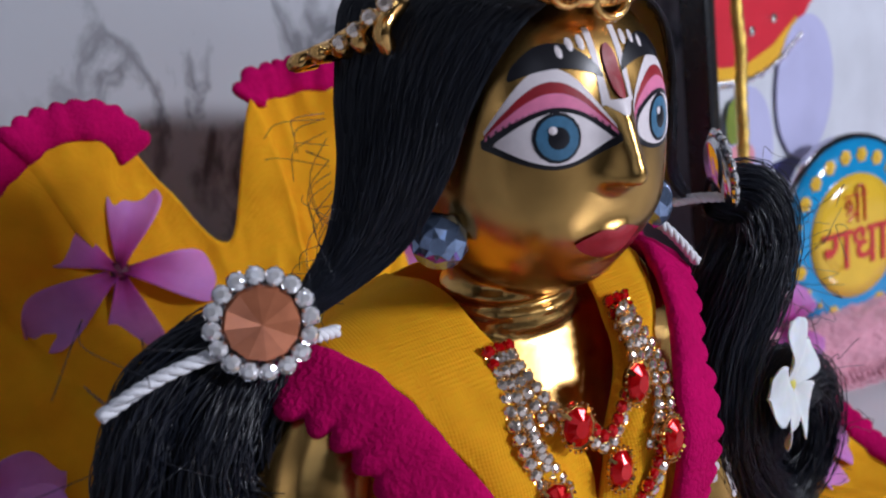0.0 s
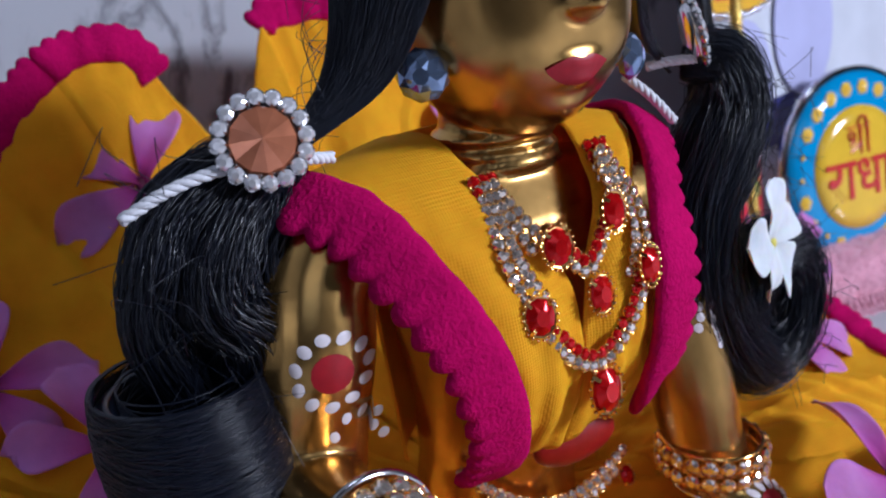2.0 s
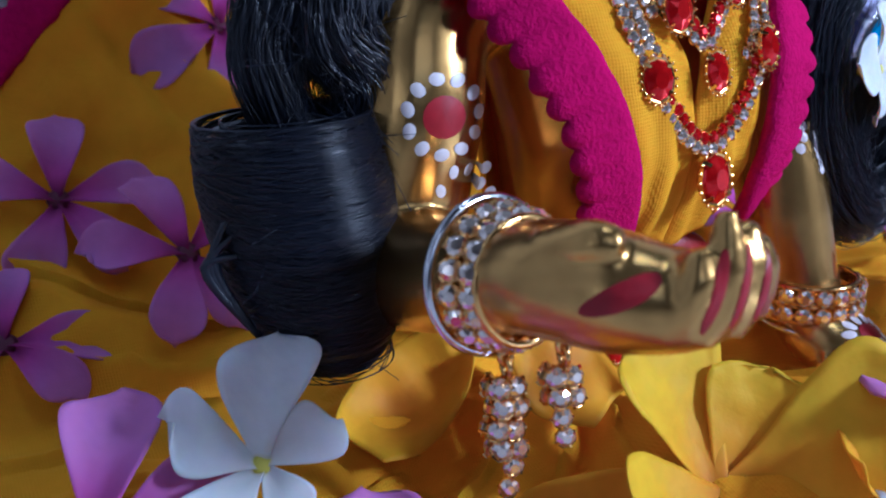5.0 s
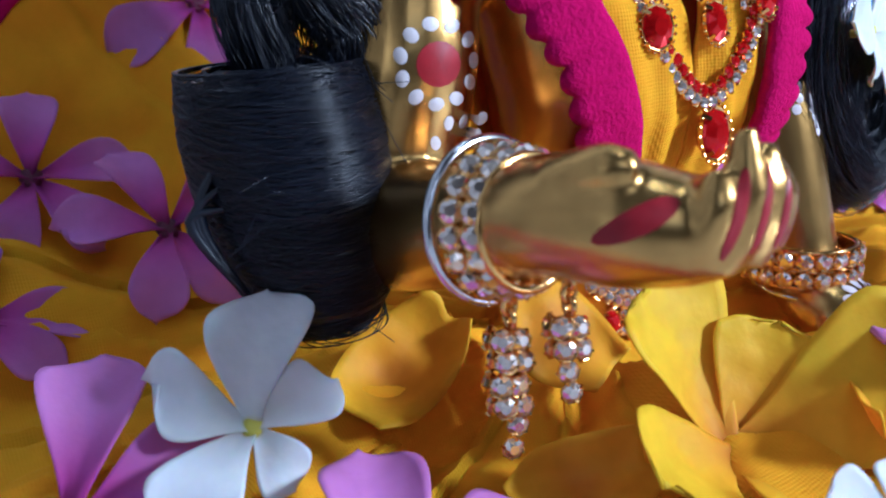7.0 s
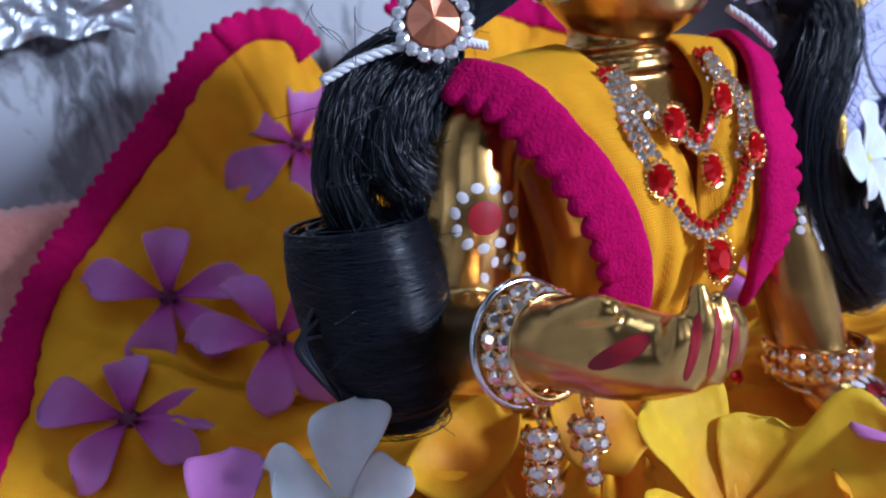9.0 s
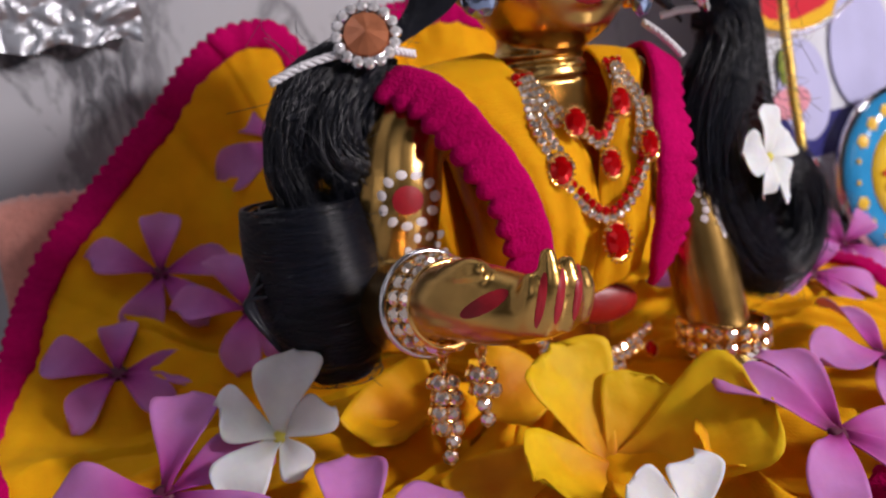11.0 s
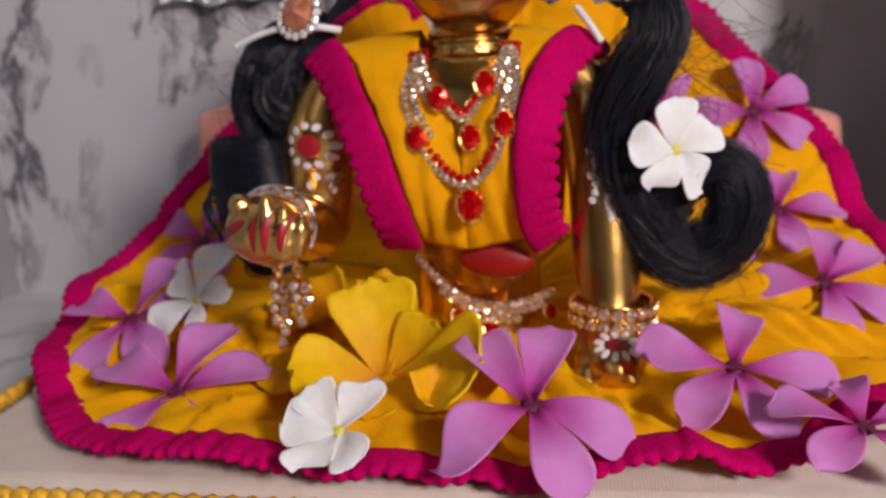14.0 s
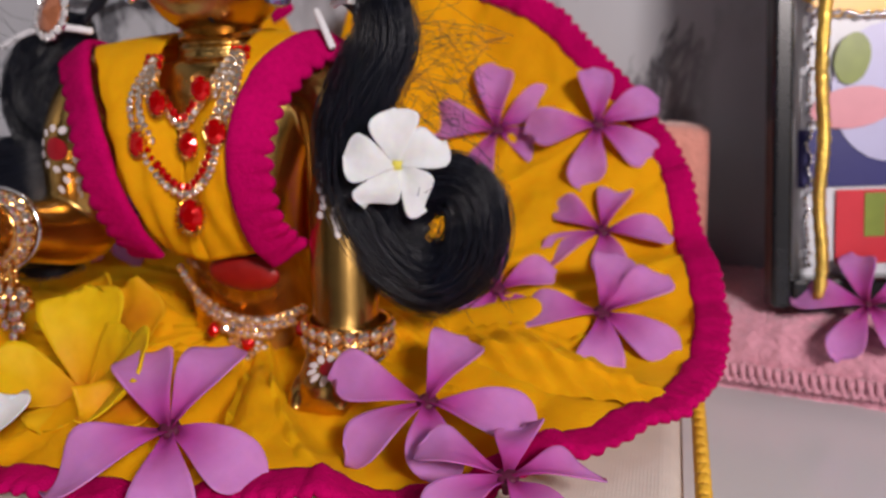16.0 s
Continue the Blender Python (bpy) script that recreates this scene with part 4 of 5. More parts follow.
# ---- hair ----
def wig():
    t = thing("wig", "long black hair parted in the middle and tied in two tails", "wig")
    front = [(0.0800, 0.0870, 0.1515), (0.0700, 0.0868, 0.1475), (0.0642, 0.0890, 0.1390), (0.0612, 0.0915, 0.1290), (0.0560, 0.0955, 0.1195), (0.0440, 0.0990, 0.1125)]
    back = [(0.0800, 0.1190, 0.1530), (0.0645, 0.1180, 0.1510), (0.0580, 0.1120, 0.1400), (0.0545, 0.1070, 0.1290), (0.0500, 0.1040, 0.1205), (0.0420, 0.1015, 0.1135)]
    for m, shift in ((1, 0.0), (-1, -0.0022)):
        rng = random.Random(7 + m)
        fl = lambda q: Vector((0.081 + (q[0] - 0.081) * m + (shift if abs(q[0] - 0.081) > 0.03 else 0), q[1], q[2]))
        a, b = spline([fl(q) for q in front], 28), spline([fl(q) for q in back], 28)
        bulge = lambda i, w: Vector((-m * 0.0035, -0.001, 0.003)) * math.sin(math.pi * w) * math.sin(math.pi * i / 27)
        bm = bmesh.new()
        grid(bm, lambda u, v: a[min(int(u * 27 + 0.5), 27)].lerp(b[min(int(u * 27 + 0.5), 27)], v) + bulge(u * 27, v) * 0.75, 28, 20)
        for _ in range(1700):
            w, ph, li, fr = rng.random() ** 1.15, rng.uniform(0, 6.28), rng.gauss(1.0, 0.07), rng.uniform(2, 6)
            pts = []
            for i in range(28):
                s = i / 27
                ww = min(1.02, max(-0.03, w + 0.02 * math.sin(fr * s + ph)))
                pts.append(a[i].lerp(b[i], ww) + bulge(i, w) * li + Vector((-m * 0.0003, -0.0004, 0.0002)) * rng.uniform(0, 1.3))
            tube(bm, pts, 0.00008, 3, caps=False)
        tagged(part("side_hair", bm, HAIR, t), kind="stuff")
    # crown of the head behind the parting
    bm = bmesh.new()
    ball(bm, (0.081, 0.1085, 0.1340), (0.0212, 0.0170, 0.0195), 32)
    part("scalp_hair", bm, HAIR, t)
    locks = (([(0.0430, 0.1020, 0.1130), (0.0345, 0.1035, 0.1115), (0.0262, 0.1035, 0.1065), (0.0222, 0.1020, 0.0990), (0.0205, 0.1025, 0.0910), (0.0240, 0.1030, 0.0780)], [0.0016, 0.0036, 0.0044, 0.0046, 0.0044, 0.0036], 420),
             ([(0.0425, 0.1010, 0.1120), (0.0360, 0.1015, 0.1080), (0.0305, 0.0995, 0.1020), (0.0285, 0.0985, 0.0950), (0.0325, 0.0995, 0.0880), (0.0290, 0.1015, 0.0770)], [0.0014, 0.0034, 0.0046, 0.0050, 0.0050, 0.0040], 420),
             ([(0.0430, 0.1015, 0.1115), (0.0400, 0.1020, 0.1060), (0.0360, 0.1010, 0.1000), (0.0362, 0.1020, 0.0930), (0.0370, 0.1030, 0.0865), (0.0315, 0.1040, 0.0765)], [0.0014, 0.0034, 0.0040, 0.0044, 0.0046, 0.0042], 400))
    for k, (line, rr, cnt) in enumerate(locks):
        bm = bmesh.new()
        hank(bm, line, rr, cnt, 21 + k, 0.00010, 0.0026, 44, 2.0, 0.85, 0.06)
        tagged(part("tail_lock", bm, HAIR, t), kind="stuff")
    # the rolled ringlet: strands wound level round an upright hollow
    rng = random.Random(5)
    lo, hi = Vector((0.0240, 0.0990, 0.0492)), Vector((0.0212, 0.1015, 0.0845))
    bm = bmesh.new()
    prof = [(0.0060, 0.00), (0.0096, 0.10), (0.0122, 0.3), (0.0129, 0.6), (0.0120, 0.93), (0.0096, 0.97), (0.0090, 0.6), (0.0086, 0.1)]
    def shell(u, v):
        r, h = ramp_at([p[0] for p in prof], v), ramp_at([p[1] for p in prof], v)
        an = 2 * math.pi * u
        return lo.lerp(hi, h) + Vector((r * math.cos(an), r * math.sin(an), 0))
    grid(bm, shell, 40, 30, closed=True)
    for _ in range(1400):
        h, ph, ln, tilt = rng.uniform(0.0, 1.0), rng.uniform(0, 6.28), rng.uniform(2.0, 6.4), rng.gauss(0.03, 0.10)
        inside = rng.random() < 0.15
        lift = rng.uniform(-0.0003, 0.0004)
        pts = []
        for i in range(30):
            an = ph + ln * i / 29
            hh = min(1.0, max(-0.02, h + tilt * math.sin(an) + 0.02 * math.sin(2 * an + ph)))
            r = (0.0086 - abs(lift)) if inside else ramp_at([0.0064, 0.0098, 0.0115, 0.0125, 0.0130, 0.0133, 0.0133, 0.0128, 0.0118], hh) + lift
            pts.append(lo.lerp(hi, hh) + Vector((r * math.cos(an), r * math.sin(an), 0)))
        tube(bm, pts, 0.00009, 3, caps=False)
    for k in range(3):
        tube(bm, spline([lo.lerp(hi, 0.75 - 0.1 * k) + Vector((-0.0105, -0.006, 0)), lo.lerp(hi, 0.5) + Vector((-0.0148 - 0.0006 * k, -0.004, 0)), lo.lerp(hi, 0.15) + Vector((-0.0105, -0.006, 0))], 14), [0.0003, 0.0009, 0.0003], 5)
    tagged(part("ringlet", bm, HAIR, t), kind="stuff")
    bm = bmesh.new()
    tail = [(0.1185, 0.0975, 0.1150), (0.1235, 0.0940, 0.1135), (0.1245, 0.0930, 0.1060), (0.1200, 0.0925, 0.0975), (0.1155, 0.0925, 0.0870), (0.1155, 0.0920, 0.0730), (0.1225, 0.0920, 0.0600), (0.1330, 0.0925, 0.0525),
            (0.1420, 0.0930, 0.0575), (0.1442, 0.0935, 0.0680), (0.1390, 0.0935, 0.0745), (0.1310, 0.0930, 0.0725), (0.1270, 0.0920, 0.0665), (0.1300, 0.0915, 0.0615)]
    wide = [0.0022, 0.0040, 0.0050, 0.0056, 0.0055, 0.0056, 0.0058, 0.0056, 0.0054, 0.0052, 0.0050, 0.0046, 0.0040, 0.0026]
    hank(bm, tail, wide, 1250, 33, 0.00009, 0.0044, 76, 3.6, 0.66, 0.17)
    for k in range(11):
        # separate thin locks that stand off the tail
        a, ph = rng.uniform(0, 6.28), rng.uniform(0, 6.28)
        k0 = rng.choice((0, 1, 2, 3, 4))
        line = []
        for i, q in enumerate(tail[k0:k0 + 8]):
            an = a + 0.5 * math.sin(i * 0.9 + ph)
            line.append(Vector(q) + Vector((math.cos(an), -0.7 * abs(math.sin(an)), 0.6 * math.sin(an + 1))) * wide[k0 + i] * rng.uniform(0.75, 1.12))
        hank(bm, line, [0.0005, 0.0010, 0.0012, 0.0010, 0.0006, 0.0002], 60, 90 + k, 0.00008, 0.0014, 40, 1.5, 0.5)
    tagged(part("curled_tail", bm, HAIR, t), kind="stuff")
    # loose single hairs
    bm = bmesh.new()
    for k in range(150):
        if k % 3 == 0:
            c, e = Vector((0.024, 0.099, rng.uniform(0.055, 0.112))), Vector((rng.uniform(-0.016, 0.012), rng.uniform(-0.012, 0.0), rng.uniform(-0.012, 0.006)))
        elif k % 3 == 1:
            c, e = Vector((0.137, 0.092, rng.uniform(0.05, 0.075))), Vector((rng.uniform(-0.008, 0.017), rng.uniform(-0.010, 0.008), rng.uniform(-0.014, 0.014)))
        else:
            c, e = Vector((0.127, 0.093, rng.uniform(0.085, 0.112))), Vector((rng.uniform(0.004, 0.026), rng.uniform(-0.004, 0.016), rng.uniform(-0.020, 0.006)))
        mid = c + e * 0.6 + Vector((rng.uniform(-1, 1), rng.uniform(-1, 1), rng.uniform(-0.3, 1.4))) * 0.006
        bow = mid + Vector((rng.uniform(-1, 1), rng.uniform(-1, 1), rng.uniform(-1, 1))) * 0.004
        tube(bm, spline([c, bow, mid, c + e], 16), 0.000065, 3, caps=False)
    for k in range(26):
        z = rng.uniform(0.112, 0.140)
        c = Vector((0.0500, 0.100, z))
        e = Vector((rng.uniform(-0.008, -0.001), rng.uniform(-0.004, 0.004), rng.uniform(-0.014, 0.004)))
        tube(bm, spline([c, c + e * 0.5 + Vector((-0.002, 0, 0.001)), c + e], 8), 0.00006, 3, caps=False)
    tagged(part("loose_hair", bm, HAIR, t), kind="stuff")


wig()


def cord(label, line, n=60):
    t = thing("hair_tie", label, "hair tie", "hair ties")
    pts = spline(line, n)
    for k in range(3):
        bm = bmesh.new()
        ref, path = Vector((0.1, 0.9, 0.3)), []
        for i, p in enumerate(pts):
            d = (pts[min(i + 1, n - 1)] - pts[max(i - 1, 0)]).normalized()
            u = (ref - d * ref.dot(d)).normalized()
            w = d.cross(u)
            a = i * 0.75 + k * 2.094
            path.append(p + (u * math.cos(a) + w * math.sin(a)) * 0.00042)
        tube(bm, path, [0.00052, 0.0005, 0.00052], 7)
        part("strand", bm, CORD, t)


cord("twisted white cord tied round the hair under the amber clip", [(0.0475, 0.0975, 0.1110), (0.0420, 0.0960, 0.1120), (0.0340, 0.0980, 0.1125), (0.0255, 0.0995, 0.1110), (0.0182, 0.1000, 0.1082)])
cord("twisted white cord tied in a bow round the hair", [(0.1105, 0.0990, 0.1145), (0.1140, 0.0960, 0.1152), (0.1185, 0.0935, 0.1148), (0.1240, 0.0925, 0.1135), (0.1280, 0.0925, 0.1150), (0.1292, 0.0940, 0.1172)])
cord("twisted white cord end hanging from the hair bow", [(0.1060, 0.1000, 0.1135), (0.1090, 0.0965, 0.1095), (0.1118, 0.0940, 0.1050)], 26)


def clip(at, normal, label):
    """Amber stone in a wreath of clear stones."""
    t = thing("hair_clip", label, "hair clip", "hair clips")
    t.matrix_basis = facing(at, normal)
    bm = bmesh.new()
    tube(bm, [Vector((0, 0, z)) for z in (-0.0014, -0.0006, 0.0)], [0.0050, 0.0060, 0.0056], 32)
    seat = part("setting", bm, SILVER, t)
    bm = bmesh.new()
    n = 12
    a = [bm.verts.new((0.0047 * math.cos(2 * math.pi * k / n), 0.0047 * math.sin(2 * math.pi * k / n), 0.0003)) for k in range(n)]
    b = [bm.verts.new((0.0044 * math.cos(2 * math.pi * k / n), 0.0044 * math.sin(2 * math.pi * k / n), 0.0010)) for k in range(n)]
    tip = bm.verts.new((0, 0, 0.0026))
    for k in range(n):
        bm.faces.new((a[k], a[(k + 1) % n], b[(k + 1) % n], b[k]))
        bm.faces.new((b[k], b[(k + 1) % n], tip))
    part("amber_stone", bm, AMBER, seat, "faceted amber stone", smooth=False)
    for k in range(16):
        q = 2 * math.pi * k / 16
        stone("clear_stone", CLEAR_SILVER, (0.0058 * math.cos(q), 0.0058 * math.sin(q), 0.0004), (0.25 * math.cos(q), 0.25 * math.sin(q), 1), seat, k * 17)


clip((0.0374, 0.0965, 0.1154), (-0.30, -0.90, 0.30), "round amber crystal clip ringed with clear stones, in the hair")
clip((0.1190, 0.0960, 0.1190), (0.80, -0.55, 0.2), "round amber crystal clip ringed with clear stones, on the curled tail")


def earring(at, normal):
    t = thing("earring", "faceted pale blue crystal ear stud", "earring", "earrings")
    t.matrix_basis = facing(at, normal)
    bm = bmesh.new()
    rows = []
    for z, r, off in ((-0.0012, 0.0028, 0), (0.0, 0.0040, 0.5), (0.0012, 0.0036, 0), (0.0022, 0.0024, 0.5), (0.0027, 0.0012, 0)):
        rows.append([bm.verts.new((r * math.cos(2 * math.pi * (k + off) / 9), r * math.sin(2 * math.pi * (k + off) / 9), z)) for k in range(9)])
    for i, (a, b) in enumerate(zip(rows, rows[1:])):
        for k in range(9):
            j = (k + 1) % 9
            if i % 2 == 0:
                bm.faces.new((a[k], a[j], b[k])), bm.faces.new((a[j], b[j], b[k]))
            else:
                bm.faces.new((a[k], a[j], b[j])), bm.faces.new((a[k], b[j], b[k]))
    bm.faces.new(rows[0][::-1]), bm.faces.new(rows[-1])
    part("crystal", bm, BLUE, t, smooth=False)
    bm = bmesh.new()
    tube(bm, [Vector((0, 0, -0.0012)), Vector((0, 0, -0.0035))], 0.0015, 10)
    part("post", bm, GOLD, t)


earring((0.0618, 0.0945, 0.1205), (-0.6, -0.8, 0.05))
earring((0.1000, 0.0930, 0.1180), (0.6, -0.8, 0.05))


# ---- head ornament ----
def headpiece():
    t = thing("headpiece", "gold wire head ornament with red and clear stones", "jewellery")
    rng = random.Random(3)
    bm = bmesh.new()
    for k in range(4):
        pts = [Vector((0.081 + 0.0095 * math.sin(a), 0.0865 - 0.003 * math.cos(a) + 0.001 * k, 0.1495 + 0.0016 * k + 0.0035 * (1 - math.cos(a)) * 0.5)) for a in (x * 0.18 - 1.6 for x in range(19))]
        tube(bm, pts, 0.0009, 8)
    for x, z in ((0.074, 0.1515), (0.081, 0.1495), (0.088, 0.1515)):
        tube(bm, [Vector((x + 0.0026 * math.cos(a), 0.0832, z + 0.0022 * math.sin(a))) for a in (k * 0.35 for k in range(19))], 0.0006, 7)
    part("wire_scroll", bm, GOLD, t)
    for x, z in ((0.074, 0.1530), (0.081, 0.1525), (0.088, 0.1530)):
        stone("red_stone", RED_L, (x, 0.0832, z), (0, -1, 0.2), t)
    bm = bmesh.new()
    for k in range(5):
        tube(bm, spline([(0.062 - 0.0013 * k, 0.100 + 0.004 * k, 0.1505 - 0.002 * k), (0.058 - 0.0012 * k, 0.0985 + 0.004 * k, 0.1475 - 0.0012 * k), (0.0595, 0.099 + 0.004 * k, 0.1440)], 8), 0.0012, 8)
    part("side_scroll", bm, GOLD, t)
    for k in range(4):
        stone("clear_stone", CLEAR_S, (0.0575 - 0.0006 * k, 0.0965 + 0.003 * k, 0.1505 - 0.0016 * k), (-0.6, -0.7, 0.3), t)


headpiece()


# ---- necklace ----
def necklace():
    t = thing("necklace", "two-strand gold necklace of clear and red stones with a red pendant", "necklace")
    out = lambda p: ((p.x - AXIS_X) * 22, -1.0, 0.15)
    upper = spline([(0.0690, 0.0895, 0.1035), (0.0712, 0.0850, 0.0980), (0.0745, 0.0828, 0.0938), (0.0795, 0.0815, 0.0890), (0.0838, 0.0822, 0.0935), (0.0868, 0.0840, 0.0985), (0.0895, 0.0895, 0.1045)], 80)
    lower = spline([(0.0672, 0.0905, 0.1030), (0.0655, 0.0838, 0.0950), (0.0683, 0.0808, 0.0853), (0.0735, 0.0800, 0.0770), (0.0800, 0.0800, 0.0738), (0.0862, 0.0795, 0.0785), (0.0900, 0.0795, 0.0880), (0.0922, 0.0835, 0.0965), (0.0915, 0.0900, 0.1045)], 110)
    chain(t, lower, out, CLEAR_S, 0.00185, seed=1)
    inner = [p + Vector(((AXIS_X - p.x) * 0.16, 0.0002, 0.0016 if abs(p.x - AXIS_X) < 0.008 else 0.0)) for p in lower]
    third = len(inner) // 4
    chain(t, inner[:third], out, CLEAR_S, 0.0018, seed=2)
    chain(t, inner[third:-third], out, RED_S, 0.0019, "red_stone", 3)
    chain(t, inner[-third:], out, CLEAR_S, 0.0018, seed=4)
    for q, a, b in ((0.35, 0, 36), (0.72, 0, 34)):
        for rev in (False, True):
            lo_, up_ = (lower[::-1], upper[::-1]) if rev else (lower, upper)
            chain(t, [lo_[int(k * 1.05)].lerp(up_[int(k * 0.8)], q) for k in range(a, b if q < 0.5 else b - 10)], out, CLEAR_S, 0.0019, seed=20 + int(q * 10))
    chain(t, upper, out, CLEAR_S, 0.0018, seed=5)
    up2 = [p + Vector(((AXIS_X - p.x) * 0.10, 0.0, 0.0017)) for p in upper]
    chain(t, up2[24:-24], out, RED_S, 0.0018, "red_stone", 6)
    for m, x, z in ((1, 0.0682, 0.1055), (-1, 0.0905, 0.1068)):
        for k in range(4):
            for j in range(3):
                p = Vector((x + m * (j - 1) * 0.0016, 0.0912 - 0.0010 * k, z - 0.0014 - 0.0016 * k))
                stone("red_stone" if k < 2 else "clear_stone", RED_S if k < 2 else CLEAR_S, p, out(p), t, j * 31)
    for x, y, z in ((0.0739, 0.0815, 0.0943), (0.0851, 0.0815, 0.0972), (0.0686, 0.0798, 0.0853), (0.0894, 0.0785, 0.0880), (0.0812, 0.0806, 0.0850)):
        p = Vector((x, y, z))
        stone("large_red_stone", RED_L, p, out(p), t)
    pend = stone("pendant", RED_L, (0.0806, 0.0798, 0.0690), (0.05, -1, 0.1), t, 0, 1.3)
    tagged(pend, "oval red pendant in a beaded gold setting")
    bm = bmesh.new()
    tube(bm, [Vector((0.0805 + 0.0008 * math.cos(a), 0.0800, 0.0722 + 0.0008 * math.sin(a))) for a in (k * 0.4 for k in range(17))], 0.0003, 6)
    part("ring", bm, GOLD, t)


necklace()


# ---- bangle, bracelet, belt ----
def ring_path(c, axis, r, n=48):
    m = facing(c, axis)
    return [m @ Vector((r * math.cos(2 * math.pi * k / n), r * math.sin(2 * math.pi * k / n), 0)) for k in range(n + 1)]


def bangle():
    t = thing("bangle", "silver and gold bangle set with clear stones and hanging chains", "bangle")
    c, ax = Vector((0.0352, 0.0695, 0.0668)), Vector((0.12, -0.98, 0.12)).normalized()
    bm = bmesh.new()
    tube(bm, ring_path(c - ax * 0.0032, ax, 0.0094), 0.0007, 10, caps=False)
    part("silver_ring", bm, SILVER, t, "plain silver ring")
    bm = bmesh.new()
    for off in (-0.0010, 0.0030):
        tube(bm, ring_path(c + ax * off, ax, 0.0074), 0.0006, 8, caps=False)
    part("gold_ring", bm, GOLD, t)
    for j, off in enumerate((-0.0008, 0.0022)):
        path = ring_path(c + ax * off, ax, 0.0082 - 0.0006 * j, 18)
        for k, p in enumerate(path[:-1]):
            stone("clear_stone", CLEAR_S, p, (p - c - ax * off) + ax * 0.007, t, k * 19, 1.42)
    for x, y, z0, z1 in ((0.0350, 0.0705, 0.0580, 0.0372), (0.0412, 0.0670, 0.0590, 0.0440)):
        bm = bmesh.new()
        for k in range(3):
            z = z0 - 0.0016 * k
            tube(bm, [Vector((x + 0.0009 * math.cos(a) * (k % 2), y + 0.0009 * math.cos(a) * ((k + 1) % 2), z + 0.0012 * math.sin(a))) for a in (i * 0.5 for i in range(14))], 0.0004, 6)
        hang = part("chain", bm, GOLD, t)
        z, k = z0 - 0.0058, 0
        while z > z1:
            sway = 0.0005 * math.sin(k * 2.1)
            if z > z1 + 0.0045:
                for j in range(2):
                    for s in (0, 1):
                        stone("clear_stone", CLEAR_S, (x - 0.0012 + 0.0026 * j - 0.0005 * s + sway, y + 0.0018 * s, z - 0.0006 * j), (-0.5 + 0.5 * j, -0.8 + 1.4 * s, 0.15), hang, k * 23, 1.42)
            else:
                stone("clear_stone", CLEAR_S, (x + sway, y, z), (-0.3, -0.9, 0.1), hang, k * 23, 1.35)
            z, k = z - 0.0029, k + 1


bangle()


def bracelet():
    t = thing("bracelet", "gold bracelet with two rows of clear stones on the wrist", "bracelet")
    c, ax = Vector((0.1140, 0.0875, 0.0402)), Vector((0.05, 0.02, 1.0)).normalized()
    for off in (-0.0016, 0.0018):
        bm = bmesh.new()
        for d in (-0.0014, 0.0014):
            tube(bm, ring_path(c + ax * (off + d), ax, 0.0094), 0.0005, 8, caps=False)
        strip = part("band", bm, GOLD, t)
        for k, p in enumerate(ring_path(c + ax * off, ax, 0.0101, 20)[:-1]):
            stone("clear_stone", CLEAR_S, p, p - c - ax * off, strip, k * 29, 1.5)
    bm = bmesh.new()
    tube(bm, ring_path(c - ax * 0.0044 + Vector((0, -0.0008, 0)), (0.05, -0.12, 1.0), 0.0092), 0.0005, 8, caps=False)
    part("silver_wire", bm, SILVER, t)


bracelet()


def belt():
    t = thing("waist_chain", "gold waist chain with clear stones, red oval and medallion", "jewellery")
    out = lambda p: ((p.x - 0.083) * 14, -1.0, 0.35)
    line = spline([(0.0640, 0.0990, 0.0510), (0.0690, 0.0965, 0.0460), (0.0770, 0.0955, 0.0405), (0.0850, 0.0950, 0.0392), (0.0920, 0.0955, 0.0400), (0.1000, 0.0965, 0.0430)], 60)
    chain(t, line, out, CLEAR_S, 0.0021, seed=11, scale=1.2)
    chain(t, [p + Vector((0, -0.0004, -0.0018)) for p in line[14:54]], out, CLEAR_S, 0.0021, seed=12, scale=1.2)
    chain(t, [p + Vector((0, -0.0006, -0.0037)) for p in line[24:46]], out, CLEAR_S, 0.0021, seed=13, scale=1.2)
    bm = bmesh.new()
    ball(bm, (0.0850, 0.0935, 0.0520), (0.0095, 0.0022, 0.0046), 24, pose(0, 0, 0, 0, 4, 0))
    part("red_oval", bm, DULLRED, t, "dark red enamelled oval")
    c = Vector((0.0827, 0.0965, 0.0328))
    stone("red_stone", RED_L, c, (0.05, -0.9, 0.4), t, 0, 0.8)
    for k in range(11):
        a = 2 * math.pi * k / 11
        p = c + Vector((0.0030 * math.cos(a), -0.0002, 0.0033 * math.sin(a)))
        stone("clear_stone", CLEAR_S, p, (0.05, -0.9, 0.4), t, k * 13, 1.1)
        p = c + Vector((0.0046 * math.cos(a + 0.28), 0.0002, 0.0048 * math.sin(a + 0.28)))
        stone("clear_stone", CLEAR_S, p, (0.05, -0.9, 0.4), t, k * 31, 0.95)
    for x, z, mesh, nm in ((0.0742, 0.0362, RED_L, "large_red_stone"), (0.0985, 0.0378, RED_L, "large_red_stone"), (0.0800, 0.0372, BLACK_S, "black_stone"), (0.0895, 0.0375, BLACK_S, "black_stone")):
        stone(nm, mesh, (x, 0.0948, z), (0, -0.9, 0.4), t, 0, 0.65 if mesh is RED_L else 1.0)
    for k in range(3):
        stone("clear_stone", CLEAR_S, (0.0830 - 0.0005 * k, 0.0943, 0.0292 - 0.0008 * k), (0.05, -0.9, 0.4), t)


belt()


